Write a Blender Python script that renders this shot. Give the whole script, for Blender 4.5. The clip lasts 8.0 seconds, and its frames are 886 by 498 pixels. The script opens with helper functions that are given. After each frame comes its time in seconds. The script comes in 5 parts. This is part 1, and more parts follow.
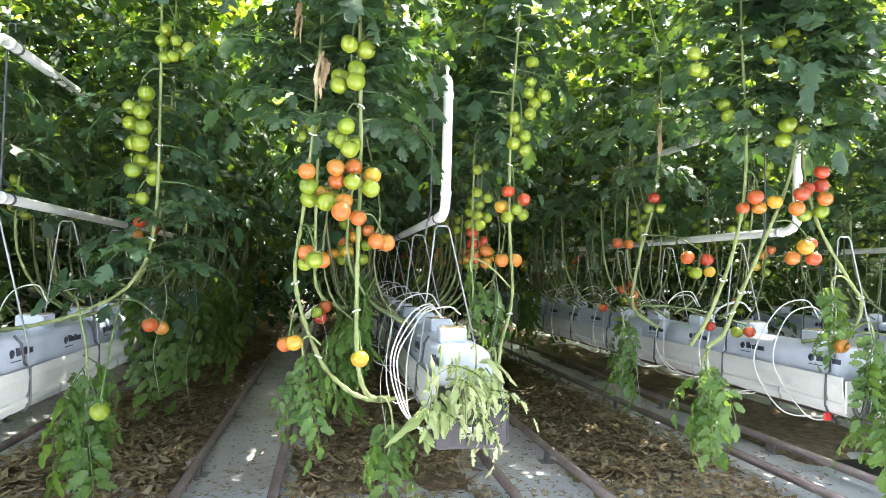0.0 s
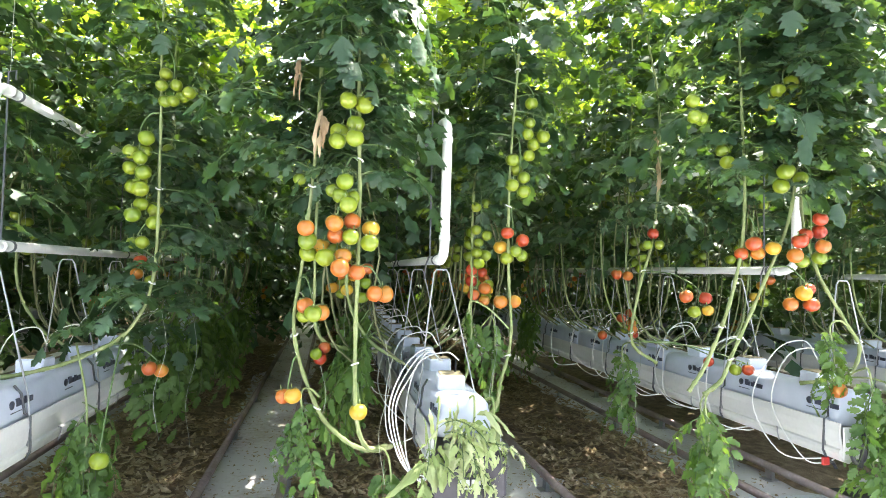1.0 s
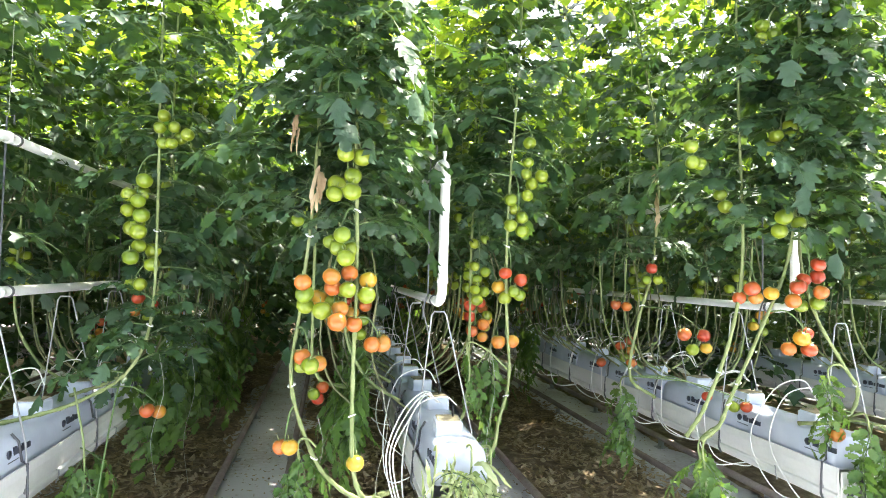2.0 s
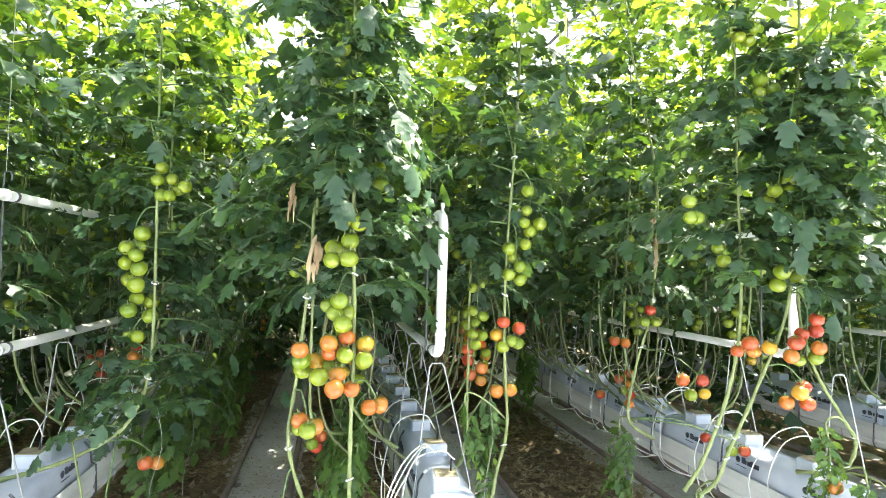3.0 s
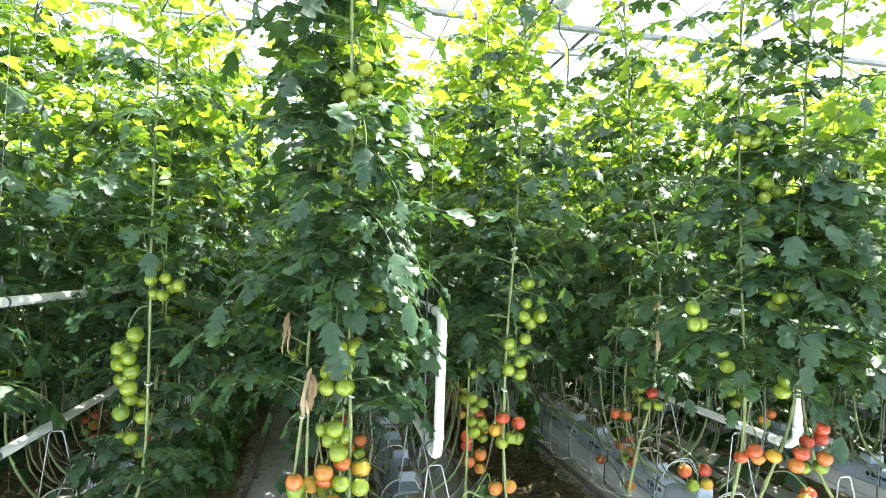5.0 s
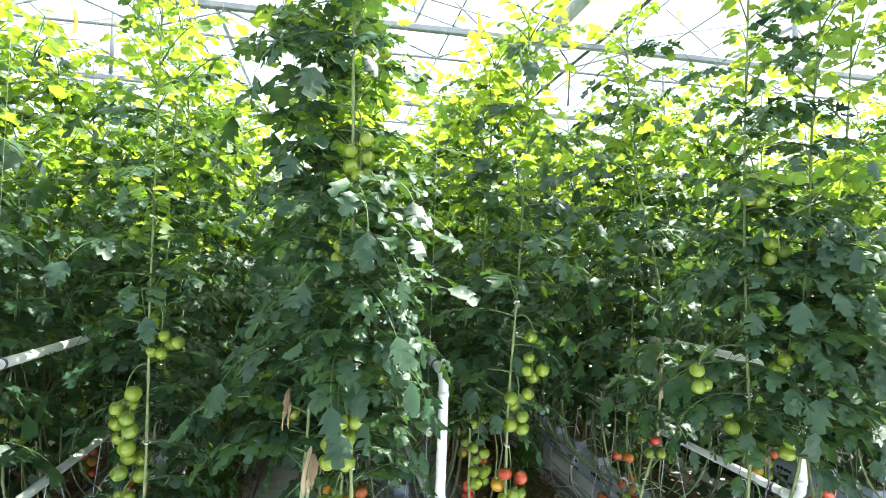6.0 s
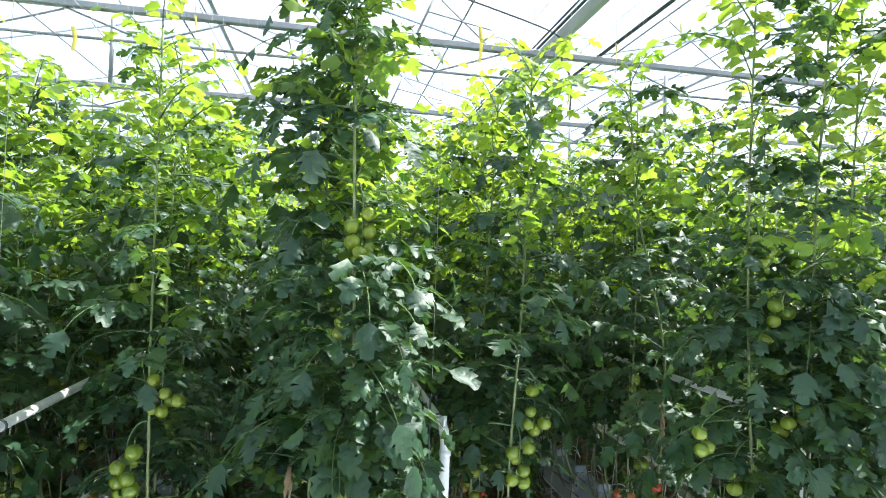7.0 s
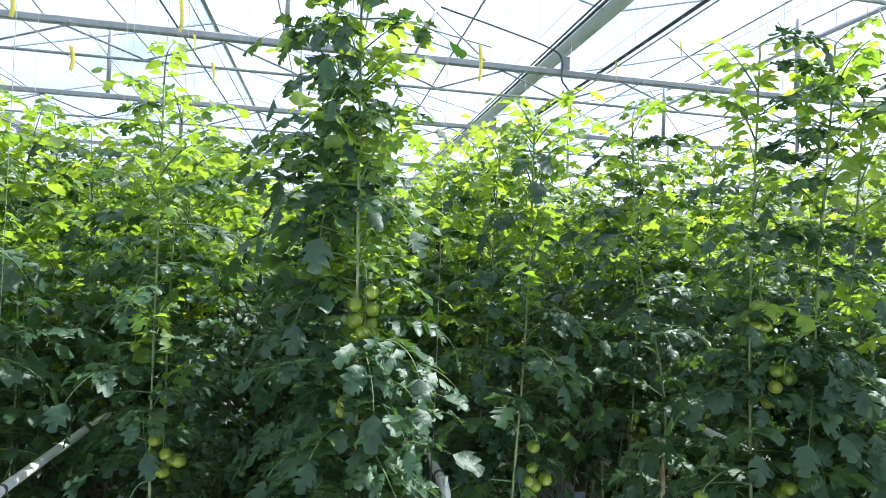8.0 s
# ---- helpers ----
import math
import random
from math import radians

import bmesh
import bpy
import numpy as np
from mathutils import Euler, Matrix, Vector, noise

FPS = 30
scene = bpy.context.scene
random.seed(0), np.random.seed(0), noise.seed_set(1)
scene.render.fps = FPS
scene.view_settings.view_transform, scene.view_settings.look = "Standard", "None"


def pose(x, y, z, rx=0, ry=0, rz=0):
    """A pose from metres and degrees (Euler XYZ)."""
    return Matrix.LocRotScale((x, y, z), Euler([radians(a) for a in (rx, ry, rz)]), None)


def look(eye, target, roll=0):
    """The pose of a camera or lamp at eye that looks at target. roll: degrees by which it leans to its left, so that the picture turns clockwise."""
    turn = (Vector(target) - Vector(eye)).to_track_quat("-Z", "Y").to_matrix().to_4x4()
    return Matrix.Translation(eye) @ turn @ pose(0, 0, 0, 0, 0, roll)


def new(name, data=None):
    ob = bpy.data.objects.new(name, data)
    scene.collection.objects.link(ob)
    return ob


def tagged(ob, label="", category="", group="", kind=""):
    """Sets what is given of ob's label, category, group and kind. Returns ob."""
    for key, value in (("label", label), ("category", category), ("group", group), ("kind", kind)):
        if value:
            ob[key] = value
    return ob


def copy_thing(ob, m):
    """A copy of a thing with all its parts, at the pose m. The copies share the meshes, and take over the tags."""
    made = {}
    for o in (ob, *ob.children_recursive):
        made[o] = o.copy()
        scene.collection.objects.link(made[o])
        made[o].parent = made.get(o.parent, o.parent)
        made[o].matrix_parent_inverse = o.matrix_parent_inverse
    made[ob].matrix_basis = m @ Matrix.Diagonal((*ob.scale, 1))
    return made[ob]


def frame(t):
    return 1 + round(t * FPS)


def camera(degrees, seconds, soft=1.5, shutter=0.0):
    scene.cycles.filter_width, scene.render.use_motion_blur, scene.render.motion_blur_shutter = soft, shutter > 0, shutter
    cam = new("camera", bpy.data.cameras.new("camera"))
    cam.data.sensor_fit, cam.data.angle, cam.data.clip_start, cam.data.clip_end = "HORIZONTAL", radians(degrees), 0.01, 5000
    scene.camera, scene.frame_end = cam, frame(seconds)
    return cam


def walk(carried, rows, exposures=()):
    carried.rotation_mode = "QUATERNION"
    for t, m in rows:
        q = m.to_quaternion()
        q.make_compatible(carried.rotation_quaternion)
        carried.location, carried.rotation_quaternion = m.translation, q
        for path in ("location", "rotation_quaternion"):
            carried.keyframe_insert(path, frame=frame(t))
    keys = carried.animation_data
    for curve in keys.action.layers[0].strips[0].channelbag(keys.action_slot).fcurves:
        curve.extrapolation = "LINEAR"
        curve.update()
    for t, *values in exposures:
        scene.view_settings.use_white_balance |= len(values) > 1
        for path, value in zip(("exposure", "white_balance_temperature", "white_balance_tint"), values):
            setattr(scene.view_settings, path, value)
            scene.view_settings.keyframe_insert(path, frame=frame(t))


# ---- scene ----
cam = camera(74.4, 8.0, 0.95)
PATH = [
    (0, (0.106, 0.09, 1.152), (0.49, 2.051, 1.234), 1.5),
    (0.5, (0.105, 0.086, 1.237), (0.489, 2.047, 1.319), 1.6),
    (1, (0.107, 0.077, 1.328), (0.488, 2.039, 1.409), 1.6),
    (1.5, (0.109, 0.074, 1.404), (0.489, 2.036, 1.487), 1.7),
    (3, (0.116, 0.062, 1.715), (0.492, 2.025, 1.787), 1.7),
    (3.5, (0.116, 0.064, 1.813), (0.49, 2.027, 1.892), 1.7),
    (4, (0.114, 0.071, 1.915), (0.49, 2.034, 1.99), 1.7),
    (4.5, (0.118, 0.081, 2.011), (0.493, 2.044, 2.08), 1.8),
    (6, (0.103, 0.11, 2.334), (0.48, 2.073, 2.404), 1.9),
    (6.5, (0.098, 0.117, 2.453), (0.474, 2.08, 2.513), 1.8),
    (7, (0.091, 0.12, 2.58), (0.468, 2.084, 2.629), 2.0),
    (7.5, (0.078, 0.122, 2.697), (0.46, 2.085, 2.741), 2.1),
    (8, (0.064, 0.124, 2.824), (0.45, 2.086, 2.863), 2.2),
]
walk(cam, [(t, look(eye, target, roll)) for t, eye, target, roll in PATH], [(0, 2.5, 7150, 11), (3, 2.65, 7300, 8), (4.5, 2.5, 7000, 5), (6, 2.08, 6650, 5), (8, 1.26, 6150, 10)])

# ---- daylight ----
SUN_EL, SUN_AZ = 58.0, 75.0  # degrees; azimuth clockwise from the rows' direction
world = bpy.data.worlds.new("sky")
scene.world = world
world.use_nodes = True
wn = world.node_tree
sky = wn.nodes.new("ShaderNodeTexSky")
sky.sky_type, sky.sun_disc = "NISHITA", False
sky.dust_density = 1.5
sky.sun_elevation, sky.sun_rotation = radians(SUN_EL), radians(SUN_AZ)
wn.links.new(sky.outputs[0], wn.nodes["Background"].inputs[0])
wn.nodes["Background"].inputs[1].default_value = 0.095
sun = new("sun", bpy.data.lights.new("sun", "SUN"))
sun.data.energy, sun.data.angle, sun.data.color = 5.0, radians(0.6), (1.0, 0.97, 0.92)
to_sun = Vector((math.sin(radians(SUN_AZ)) * math.cos(radians(SUN_EL)), math.cos(radians(SUN_AZ)) * math.cos(radians(SUN_EL)), math.sin(radians(SUN_EL))))
sun.matrix_world = look((0, 0, 12), Vector((0, 0, 12)) - to_sun)


# ---- materials ----
def material(name):
    m = bpy.data.materials.new(name)
    m.use_nodes = True
    return m, m.node_tree.nodes, m.node_tree.links, m.node_tree.nodes["Principled BSDF"]


def ramp(nodes, links, fac, stops):
    r = nodes.new("ShaderNodeValToRGB")
    els = r.color_ramp.elements
    for i, (p, c) in enumerate(stops):
        e = els[i] if i < 2 else els.new(p)
        e.position, e.color = p, (*c, 1)
    links.new(fac, r.inputs[0])
    return r.outputs[0]


def noise_of(nodes, links, scale, detail=4.0, coord="Object"):
    tc = nodes.new("ShaderNodeTexCoord")
    n = nodes.new("ShaderNodeTexNoise")
    n.inputs["Scale"].default_value, n.inputs["Detail"].default_value = scale, detail
    links.new(tc.outputs[coord], n.inputs["Vector"])
    return n.outputs["Fac"]


def calc(nodes, links, op, a, b):
    n = nodes.new("ShaderNodeMath")
    n.operation = op
    for i, v in enumerate((a, b)):
        if isinstance(v, (int, float)):
            n.inputs[i].default_value = v
        else:
            links.new(v, n.inputs[i])
    return n.outputs[0]


def bumped(nodes, links, shader, height, strength, distance):
    b = nodes.new("ShaderNodeBump")
    b.inputs["Strength"].default_value, b.inputs["Distance"].default_value = strength, distance
    links.new(height, b.inputs["Height"])
    links.new(b.outputs[0], shader.inputs["Normal"])


def plain(name, stops, scale=8.0, rough=0.5, metal=0.0, bump=0.2, depth=0.002, coord="Object", fine=60.0):
    """Colour that varies between stops at two scales, with a fine relief."""
    m, nodes, links, p = material(name)
    a = noise_of(nodes, links, scale, 5.0, coord)
    b = noise_of(nodes, links, fine, 3.0, coord)
    mix = calc(nodes, links, "ADD", calc(nodes, links, "MULTIPLY", a, 0.7), calc(nodes, links, "MULTIPLY", b, 0.3))
    links.new(ramp(nodes, links, mix, stops), p.inputs["Base Color"])
    p.inputs["Roughness"].default_value, p.inputs["Metallic"].default_value = rough, metal
    bumped(nodes, links, p, b, bump, depth)
    return m


def leafy(name, stops, glow_stops, thin=0.42, rough=0.42, gloss=0.5):
    """Thin leaf: a glossy upper skin, and light that comes through it."""
    m, nodes, links, p = material(name)
    info = nodes.new("ShaderNodeObjectInfo")
    geo = nodes.new("ShaderNodeNewGeometry")
    blotch = noise_of(nodes, links, 14.0, 4.0)
    f = calc(nodes, links, "ADD", calc(nodes, links, "MULTIPLY", info.outputs["Random"], 0.4), calc(nodes, links, "MULTIPLY", geo.outputs["Random Per Island"], 0.3))
    f = calc(nodes, links, "ADD", f, calc(nodes, links, "MULTIPLY", blotch, 0.3))
    links.new(ramp(nodes, links, f, stops), p.inputs["Base Color"])
    p.inputs["Roughness"].default_value = rough
    p.inputs["Specular IOR Level"].default_value = gloss
    veins = calc(nodes, links, "ADD", noise_of(nodes, links, 110.0, 2.0), calc(nodes, links, "MULTIPLY", noise_of(nodes, links, 32.0, 2.0), 2.5))
    bumped(nodes, links, p, veins, 0.5, 0.0025)
    tr = nodes.new("ShaderNodeBsdfTranslucent")
    links.new(ramp(nodes, links, f, glow_stops), tr.inputs[0])
    mix = nodes.new("ShaderNodeMixShader")
    mix.inputs[0].default_value = thin
    links.new(p.outputs[0], mix.inputs[1])
    links.new(tr.outputs[0], mix.inputs[2])
    links.new(mix.outputs[0], nodes["Material Output"].inputs[0])
    return m


LEAF = leafy("leaf_green", [(0.15, (0.012, 0.04, 0.019)), (0.5, (0.022, 0.065, 0.029)), (0.85, (0.052, 0.114, 0.056))],
             [(0.15, (0.12, 0.3, 0.025)), (0.85, (0.32, 0.52, 0.05))], 0.17, 0.5, 0.55)
# paler young leaf; its brightness also stands in for sun on the plant tops
YOUNG_SUNLIT = leafy("leaf_young", [(0.15, (0.07, 0.15, 0.03)), (0.85, (0.13, 0.22, 0.05))],
              [(0.15, (0.31, 0.52, 0.035)), (0.85, (0.57, 0.71, 0.06))], 0.5, 0.48)
LOW = leafy("leaf_low", [(0.15, (0.035, 0.095, 0.025)), (0.85, (0.085, 0.17, 0.045))],
            [(0.15, (0.2, 0.38, 0.04)), (0.85, (0.36, 0.54, 0.07))], 0.34)
WILT = leafy("leaf_wilted", [(0.2, (0.17, 0.25, 0.08)), (0.45, (0.36, 0.45, 0.2)), (0.75, (0.6, 0.64, 0.4))],
             [(0.15, (0.4, 0.5, 0.15)), (0.85, (0.6, 0.65, 0.3))], 0.3, 0.6, 0.3)
DRY = leafy("leaf_dry", [(0.25, (0.2, 0.12, 0.06)), (0.75, (0.58, 0.46, 0.3))],
            [(0.15, (0.3, 0.16, 0.06)), (0.85, (0.45, 0.3, 0.14))], 0.25, 0.8, 0.2)
LITTER = leafy("litter_leaf", [(0.2, (0.15, 0.1, 0.06)), (0.45, (0.43, 0.33, 0.2)), (0.75, (0.74, 0.65, 0.48))],
               [(0.1, (0.1, 0.06, 0.03)), (0.9, (0.3, 0.2, 0.1))], 0.15, 0.8, 0.2)
STEM = plain("stem_green", [(0.25, (0.12, 0.17, 0.06)), (0.5, (0.24, 0.3, 0.12)), (0.75, (0.36, 0.38, 0.2))], 13, 0.6, 0, 0.6, 0.004)
PETIOLE = plain("leaf_stalk", [(0.25, (0.06, 0.11, 0.035)), (0.75, (0.13, 0.2, 0.07))], 13, 0.6)
VINE = plain("stem_vine", [(0.25, (0.13, 0.12, 0.055)), (0.45, (0.19, 0.24, 0.09)), (0.62, (0.27, 0.31, 0.14)), (0.8, (0.4, 0.38, 0.24))], 16, 0.7, 0, 0.9, 0.005)
OLDSTEM = plain("stem_old", [(0.2, (0.07, 0.09, 0.035)), (0.8, (0.19, 0.19, 0.09))], 9, 0.65)


def fruit_skin(name, low, high, top):
    m, nodes, links, p = material(name)
    info = nodes.new("ShaderNodeObjectInfo")
    tc = nodes.new("ShaderNodeTexCoord")
    sep = nodes.new("ShaderNodeSeparateXYZ")
    links.new(tc.outputs["Generated"], sep.inputs[0])
    n = noise_of(nodes, links, 22.0, 3.0)
    f = calc(nodes, links, "ADD", calc(nodes, links, "MULTIPLY", n, 0.45), calc(nodes, links, "MULTIPLY", info.outputs["Random"], 0.4))
    f = calc(nodes, links, "ADD", f, calc(nodes, links, "MULTIPLY", sep.outputs["Z"], 0.38))
    links.new(ramp(nodes, links, f, [(0.25, low), (0.62, high), (0.95, top)]), p.inputs["Base Color"])
    p.inputs["Roughness"].default_value = 0.28
    p.inputs["Coat Weight"].default_value = 0.2
    p.inputs["Coat Roughness"].default_value = 0.12
    return m


FRUIT = {
    "g": fruit_skin("fruit_green", (0.22, 0.27, 0.02), (0.18, 0.25, 0.018), (0.1, 0.17, 0.014)),
    "y": fruit_skin("fruit_turning", (0.55, 0.25, 0.025), (0.52, 0.29, 0.03), (0.38, 0.36, 0.03)),
    "o": fruit_skin("fruit_orange", (0.43, 0.095, 0.02), (0.45, 0.15, 0.022), (0.36, 0.23, 0.028)),
    "r": fruit_skin("fruit_red", (0.36, 0.03, 0.014), (0.42, 0.06, 0.018), (0.4, 0.13, 0.025)),
}
PIPE = plain("white_pipe", [(0.2, (0.62, 0.63, 0.6)), (0.5, (0.8, 0.8, 0.78)), (0.9, (0.86, 0.86, 0.84))], 5, 0.3, 0, 0.15, 0.001)
TROUGH = plain("white_trough", [(0.2, (0.56, 0.56, 0.55)), (0.6, (0.7, 0.7, 0.69)), (0.9, (0.76, 0.76, 0.75))], 3, 0.35, 0, 0.15, 0.001)
FILM = plain("slab_film", [(0.2, (0.42, 0.47, 0.57)), (0.6, (0.54, 0.59, 0.7)), (0.9, (0.66, 0.7, 0.78))], 6, 0.28, 0, 0.7, 0.006, fine=14.0)
BLOCK = plain("block_film", [(0.2, (0.5, 0.56, 0.67)), (0.8, (0.66, 0.72, 0.82))], 20, 0.35, 0, 0.5, 0.003)
WOOL = plain("rock_wool", [(0.2, (0.2, 0.16, 0.09)), (0.8, (0.42, 0.38, 0.26))], 30, 0.95, 0, 0.8, 0.004)
INK = plain("print_ink", [(0.2, (0.03, 0.035, 0.06)), (0.8, (0.06, 0.07, 0.1))], 30, 0.5)
PALE = plain("pale_print", [(0.2, (0.6, 0.6, 0.62)), (0.8, (0.75, 0.75, 0.77))], 30, 0.5)
TUBE = plain("drip_white", [(0.2, (0.68, 0.68, 0.66)), (0.8, (0.82, 0.82, 0.8))], 9, 0.35)
CAP = plain("cap_grey", [(0.2, (0.03, 0.028, 0.038)), (0.8, (0.062, 0.056, 0.072))], 9, 0.45)
STEEL = plain("galvanised", [(0.2, (0.3, 0.31, 0.33)), (0.8, (0.5, 0.51, 0.53))], 12, 0.42, 0.8)
DARK = plain("dark_steel", [(0.2, (0.07, 0.075, 0.085)), (0.8, (0.15, 0.155, 0.17))], 12, 0.5, 0.4)
RAIL = plain("rail_pipe", [(0.2, (0.16, 0.11, 0.1)), (0.55, (0.32, 0.26, 0.25)), (0.85, (0.52, 0.47, 0.46))], 5, 0.35, 0.5, 0.3)
TRUSS = plain("roof_steel", [(0.2, (0.24, 0.25, 0.26)), (0.8, (0.4, 0.41, 0.42))], 4, 0.5, 0.3)
PALESTEEL = plain("pale_steel", [(0.2, (0.55, 0.56, 0.57)), (0.8, (0.72, 0.73, 0.74))], 4, 0.5, 0.1)
PANEL = plain("wall_panel", [(0.2, (0.1, 0.115, 0.11)), (0.8, (0.16, 0.175, 0.17))], 1.5, 0.6)
STRING = plain("string_white", [(0.2, (0.3, 0.33, 0.26)), (0.8, (0.45, 0.46, 0.4))], 30, 0.7)
STICKY = leafy("sticky_yellow", [(0.2, (0.75, 0.65, 0.12)), (0.8, (0.82, 0.74, 0.2))], [(0.2, (0.85, 0.78, 0.2)), (0.8, (0.9, 0.85, 0.35))], 0.6, 0.3)
REDTAG = plain("red_plastic", [(0.2, (0.45, 0.02, 0.02)), (0.8, (0.6, 0.04, 0.04))], 20, 0.4)
BLACK = plain("black_rubber", [(0.2, (0.012, 0.012, 0.014)), (0.8, (0.035, 0.035, 0.04))], 20, 0.5)


def ground_cloth():
    m, nodes, links, p = material("ground_cloth")
    a, b = noise_of(nodes, links, 1.6, 6.0), noise_of(nodes, links, 28.0, 5.0)
    f = calc(nodes, links, "ADD", calc(nodes, links, "MULTIPLY", a, 0.65), calc(nodes, links, "MULTIPLY", b, 0.35))
    links.new(ramp(nodes, links, f, [(0.24, (0.24, 0.19, 0.15)), (0.36, (0.52, 0.48, 0.45)), (0.5, (0.72, 0.71, 0.73)), (0.85, (0.8, 0.8, 0.84))]), p.inputs["Base Color"])
    p.inputs["Roughness"].default_value = 0.55
    bumped(nodes, links, p, a, 0.5, 0.03)
    return m


CLOTH = ground_cloth()


def white_sheet():
    """White ground film on the path: bluish white, trodden dirt in patches and specks."""
    m, nodes, links, p = material("white_sheet")
    a, b = noise_of(nodes, links, 2.3, 7.0), noise_of(nodes, links, 45.0, 4.0)
    f = calc(nodes, links, "ADD", calc(nodes, links, "MULTIPLY", a, 0.6), calc(nodes, links, "MULTIPLY", b, 0.4))
    links.new(ramp(nodes, links, f, [(0.33, (0.2, 0.17, 0.15)), (0.39, (0.6, 0.6, 0.64)), (0.46, (0.82, 0.85, 0.94)), (0.8, (0.87, 0.9, 0.98))]), p.inputs["Base Color"])
    p.inputs["Roughness"].default_value = 0.45
    bumped(nodes, links, p, a, 0.6, 0.02)
    return m


SHEET = white_sheet()
SOIL = plain("litter_bed", [(0.25, (0.09, 0.065, 0.042)), (0.5, (0.25, 0.185, 0.12)), (0.75, (0.46, 0.37, 0.25))], 14, 0.9, 0, 1.0, 0.02, fine=90.0)


def chalked_glass():
    """Glass with a coat of shading chalk: part of the light goes straight through, part is spread."""
    m, nodes, links, p = material("chalked_glass")
    clear, spread = nodes.new("ShaderNodeBsdfTransparent"), nodes.new("ShaderNodeBsdfTranslucent")
    clear.inputs[0].default_value = (0.93, 0.96, 0.96, 1)
    n = noise_of(nodes, links, 0.7, 5.0)
    links.new(ramp(nodes, links, n, [(0.3, (0.86, 0.9, 0.92)), (0.7, (0.95, 0.96, 0.96))]), spread.inputs[0])
    mix = nodes.new("ShaderNodeMixShader")
    links.new(ramp(nodes, links, n, [(0.3, (0.16, 0.16, 0.16)), (0.7, (0.3, 0.3, 0.3))]), mix.inputs[0])
    links.new(clear.outputs[0], mix.inputs[1])
    links.new(spread.outputs[0], mix.inputs[2])
    links.new(mix.outputs[0], nodes["Material Output"].inputs[0])
    return m


GLASS = chalked_glass()


# ---- mesh tools ----
class Geo:
    """Collects corners and faces, then makes one mesh."""

    def __init__(self):
        self.v, self.f, self.m = [], [], []

    def add(self, verts, faces, mat=0):
        k = len(self.v)
        self.v.extend(tuple(p) for p in verts)
        self.f.extend(tuple(i + k for i in face) for face in faces)
        self.m.extend([mat] * len(faces))

    def tube(self, points, radius, sides=6, mat=0, caps=True):
        pts = [Vector(p) for p in points]
        rad = radius if isinstance(radius, (list, tuple)) else [radius] * len(pts)
        ring, side, verts, faces = sides, None, [], []
        for i, p in enumerate(pts):
            d = (pts[min(i + 1, len(pts) - 1)] - pts[max(i - 1, 0)]).normalized()
            if side is None:
                side = d.orthogonal().normalized()
            side = (side - d * side.dot(d)).normalized()
            up = d.cross(side)
            for k in range(ring):
                a = 2 * math.pi * k / ring
                verts.append(p + (side * math.cos(a) + up * math.sin(a)) * rad[i])
        for i in range(len(pts) - 1):
            for k in range(ring):
                a, b = i * ring + k, i * ring + (k + 1) % ring
                faces.append((a, b, b + ring, a + ring))
        if caps:
            faces.append(tuple(range(ring))[::-1])
            faces.append(tuple(range((len(pts) - 1) * ring, len(pts) * ring)))
        self.add(verts, faces, mat)
        return self

    def box(self, lo, hi, mat=0, bevel=0.0):
        (a, b, c), (x, y, z) = lo, hi
        if bevel <= 0:
            v = [(a, b, c), (x, b, c), (x, y, c), (a, y, c), (a, b, z), (x, b, z), (x, y, z), (a, y, z)]
            self.add(v, [(3, 2, 1, 0), (4, 5, 6, 7), (0, 1, 5, 4), (1, 2, 6, 5), (2, 3, 7, 6), (3, 0, 4, 7)], mat)
            return self
        e, v = bevel, []
        for zz, k in ((c, e), (c + e, 0), (z - e, 0), (z, e)):
            v += [(a + k + e, b + k, zz), (x - k - e, b + k, zz), (x - k, b + k + e, zz), (x - k, y - k - e, zz), (x - k - e, y - k, zz), (a + k + e, y - k, zz), (a + k, y - k - e, zz), (a + k, b + k + e, zz)]
        f = [tuple(range(8))[::-1], tuple(range(24, 32))]
        for r in range(3):
            f += [(r * 8 + i, r * 8 + (i + 1) % 8, r * 8 + 8 + (i + 1) % 8, r * 8 + 8 + i) for i in range(8)]
        self.add(v, f, mat)
        return self

    def sweep(self, section, y0, y1, mat=0, closed=True, steps=1, wave=0.0):
        """A section in x and z, drawn along y."""
        n, verts, faces = len(section), [], []
        for s in range(steps + 1):
            y = y0 + (y1 - y0) * s / steps
            w = wave * math.sin(s * 2.3)
            verts += [(x + w, y, z + w * 0.6) for x, z in section]
        for s in range(steps):
            for i in range(n if closed else n - 1):
                a, b = s * n + i, s * n + (i + 1) % n
                faces.append((a, a + n, b + n, b))
        if closed:
            faces += [tuple(range(n)), tuple(range(steps * n, steps * n + n))[::-1]]
        self.add(verts, faces, mat)
        return self

    def mesh(self, name, mats, smooth=True):
        me = bpy.data.meshes.new(name)
        me.from_pydata(self.v, [], self.f)
        for m in mats if isinstance(mats, (list, tuple)) else [mats]:
            me.materials.append(m)
        if any(self.m):
            me.polygons.foreach_set("material_index", self.m)
        me.polygons.foreach_set("use_smooth", [smooth] * len(self.f))
        return me


def curve(points, n=14):
    """A smooth line through the points."""
    p = [Vector(q) for q in points]
    p = [2 * p[0] - p[1]] + p + [2 * p[-1] - p[-2]]
    out, spans = [], len(p) - 3
    for k in range(n + 1):
        s = min(k * spans / n, spans - 1e-6)
        i, u = int(s), s - int(s)
        a, b, c, d = p[i:i + 4]
        out.append(0.5 * (2 * b + (c - a) * u + (2 * a - 5 * b + 4 * c - d) * u * u + (3 * b - a - 3 * c + d) * u ** 3))
    return out


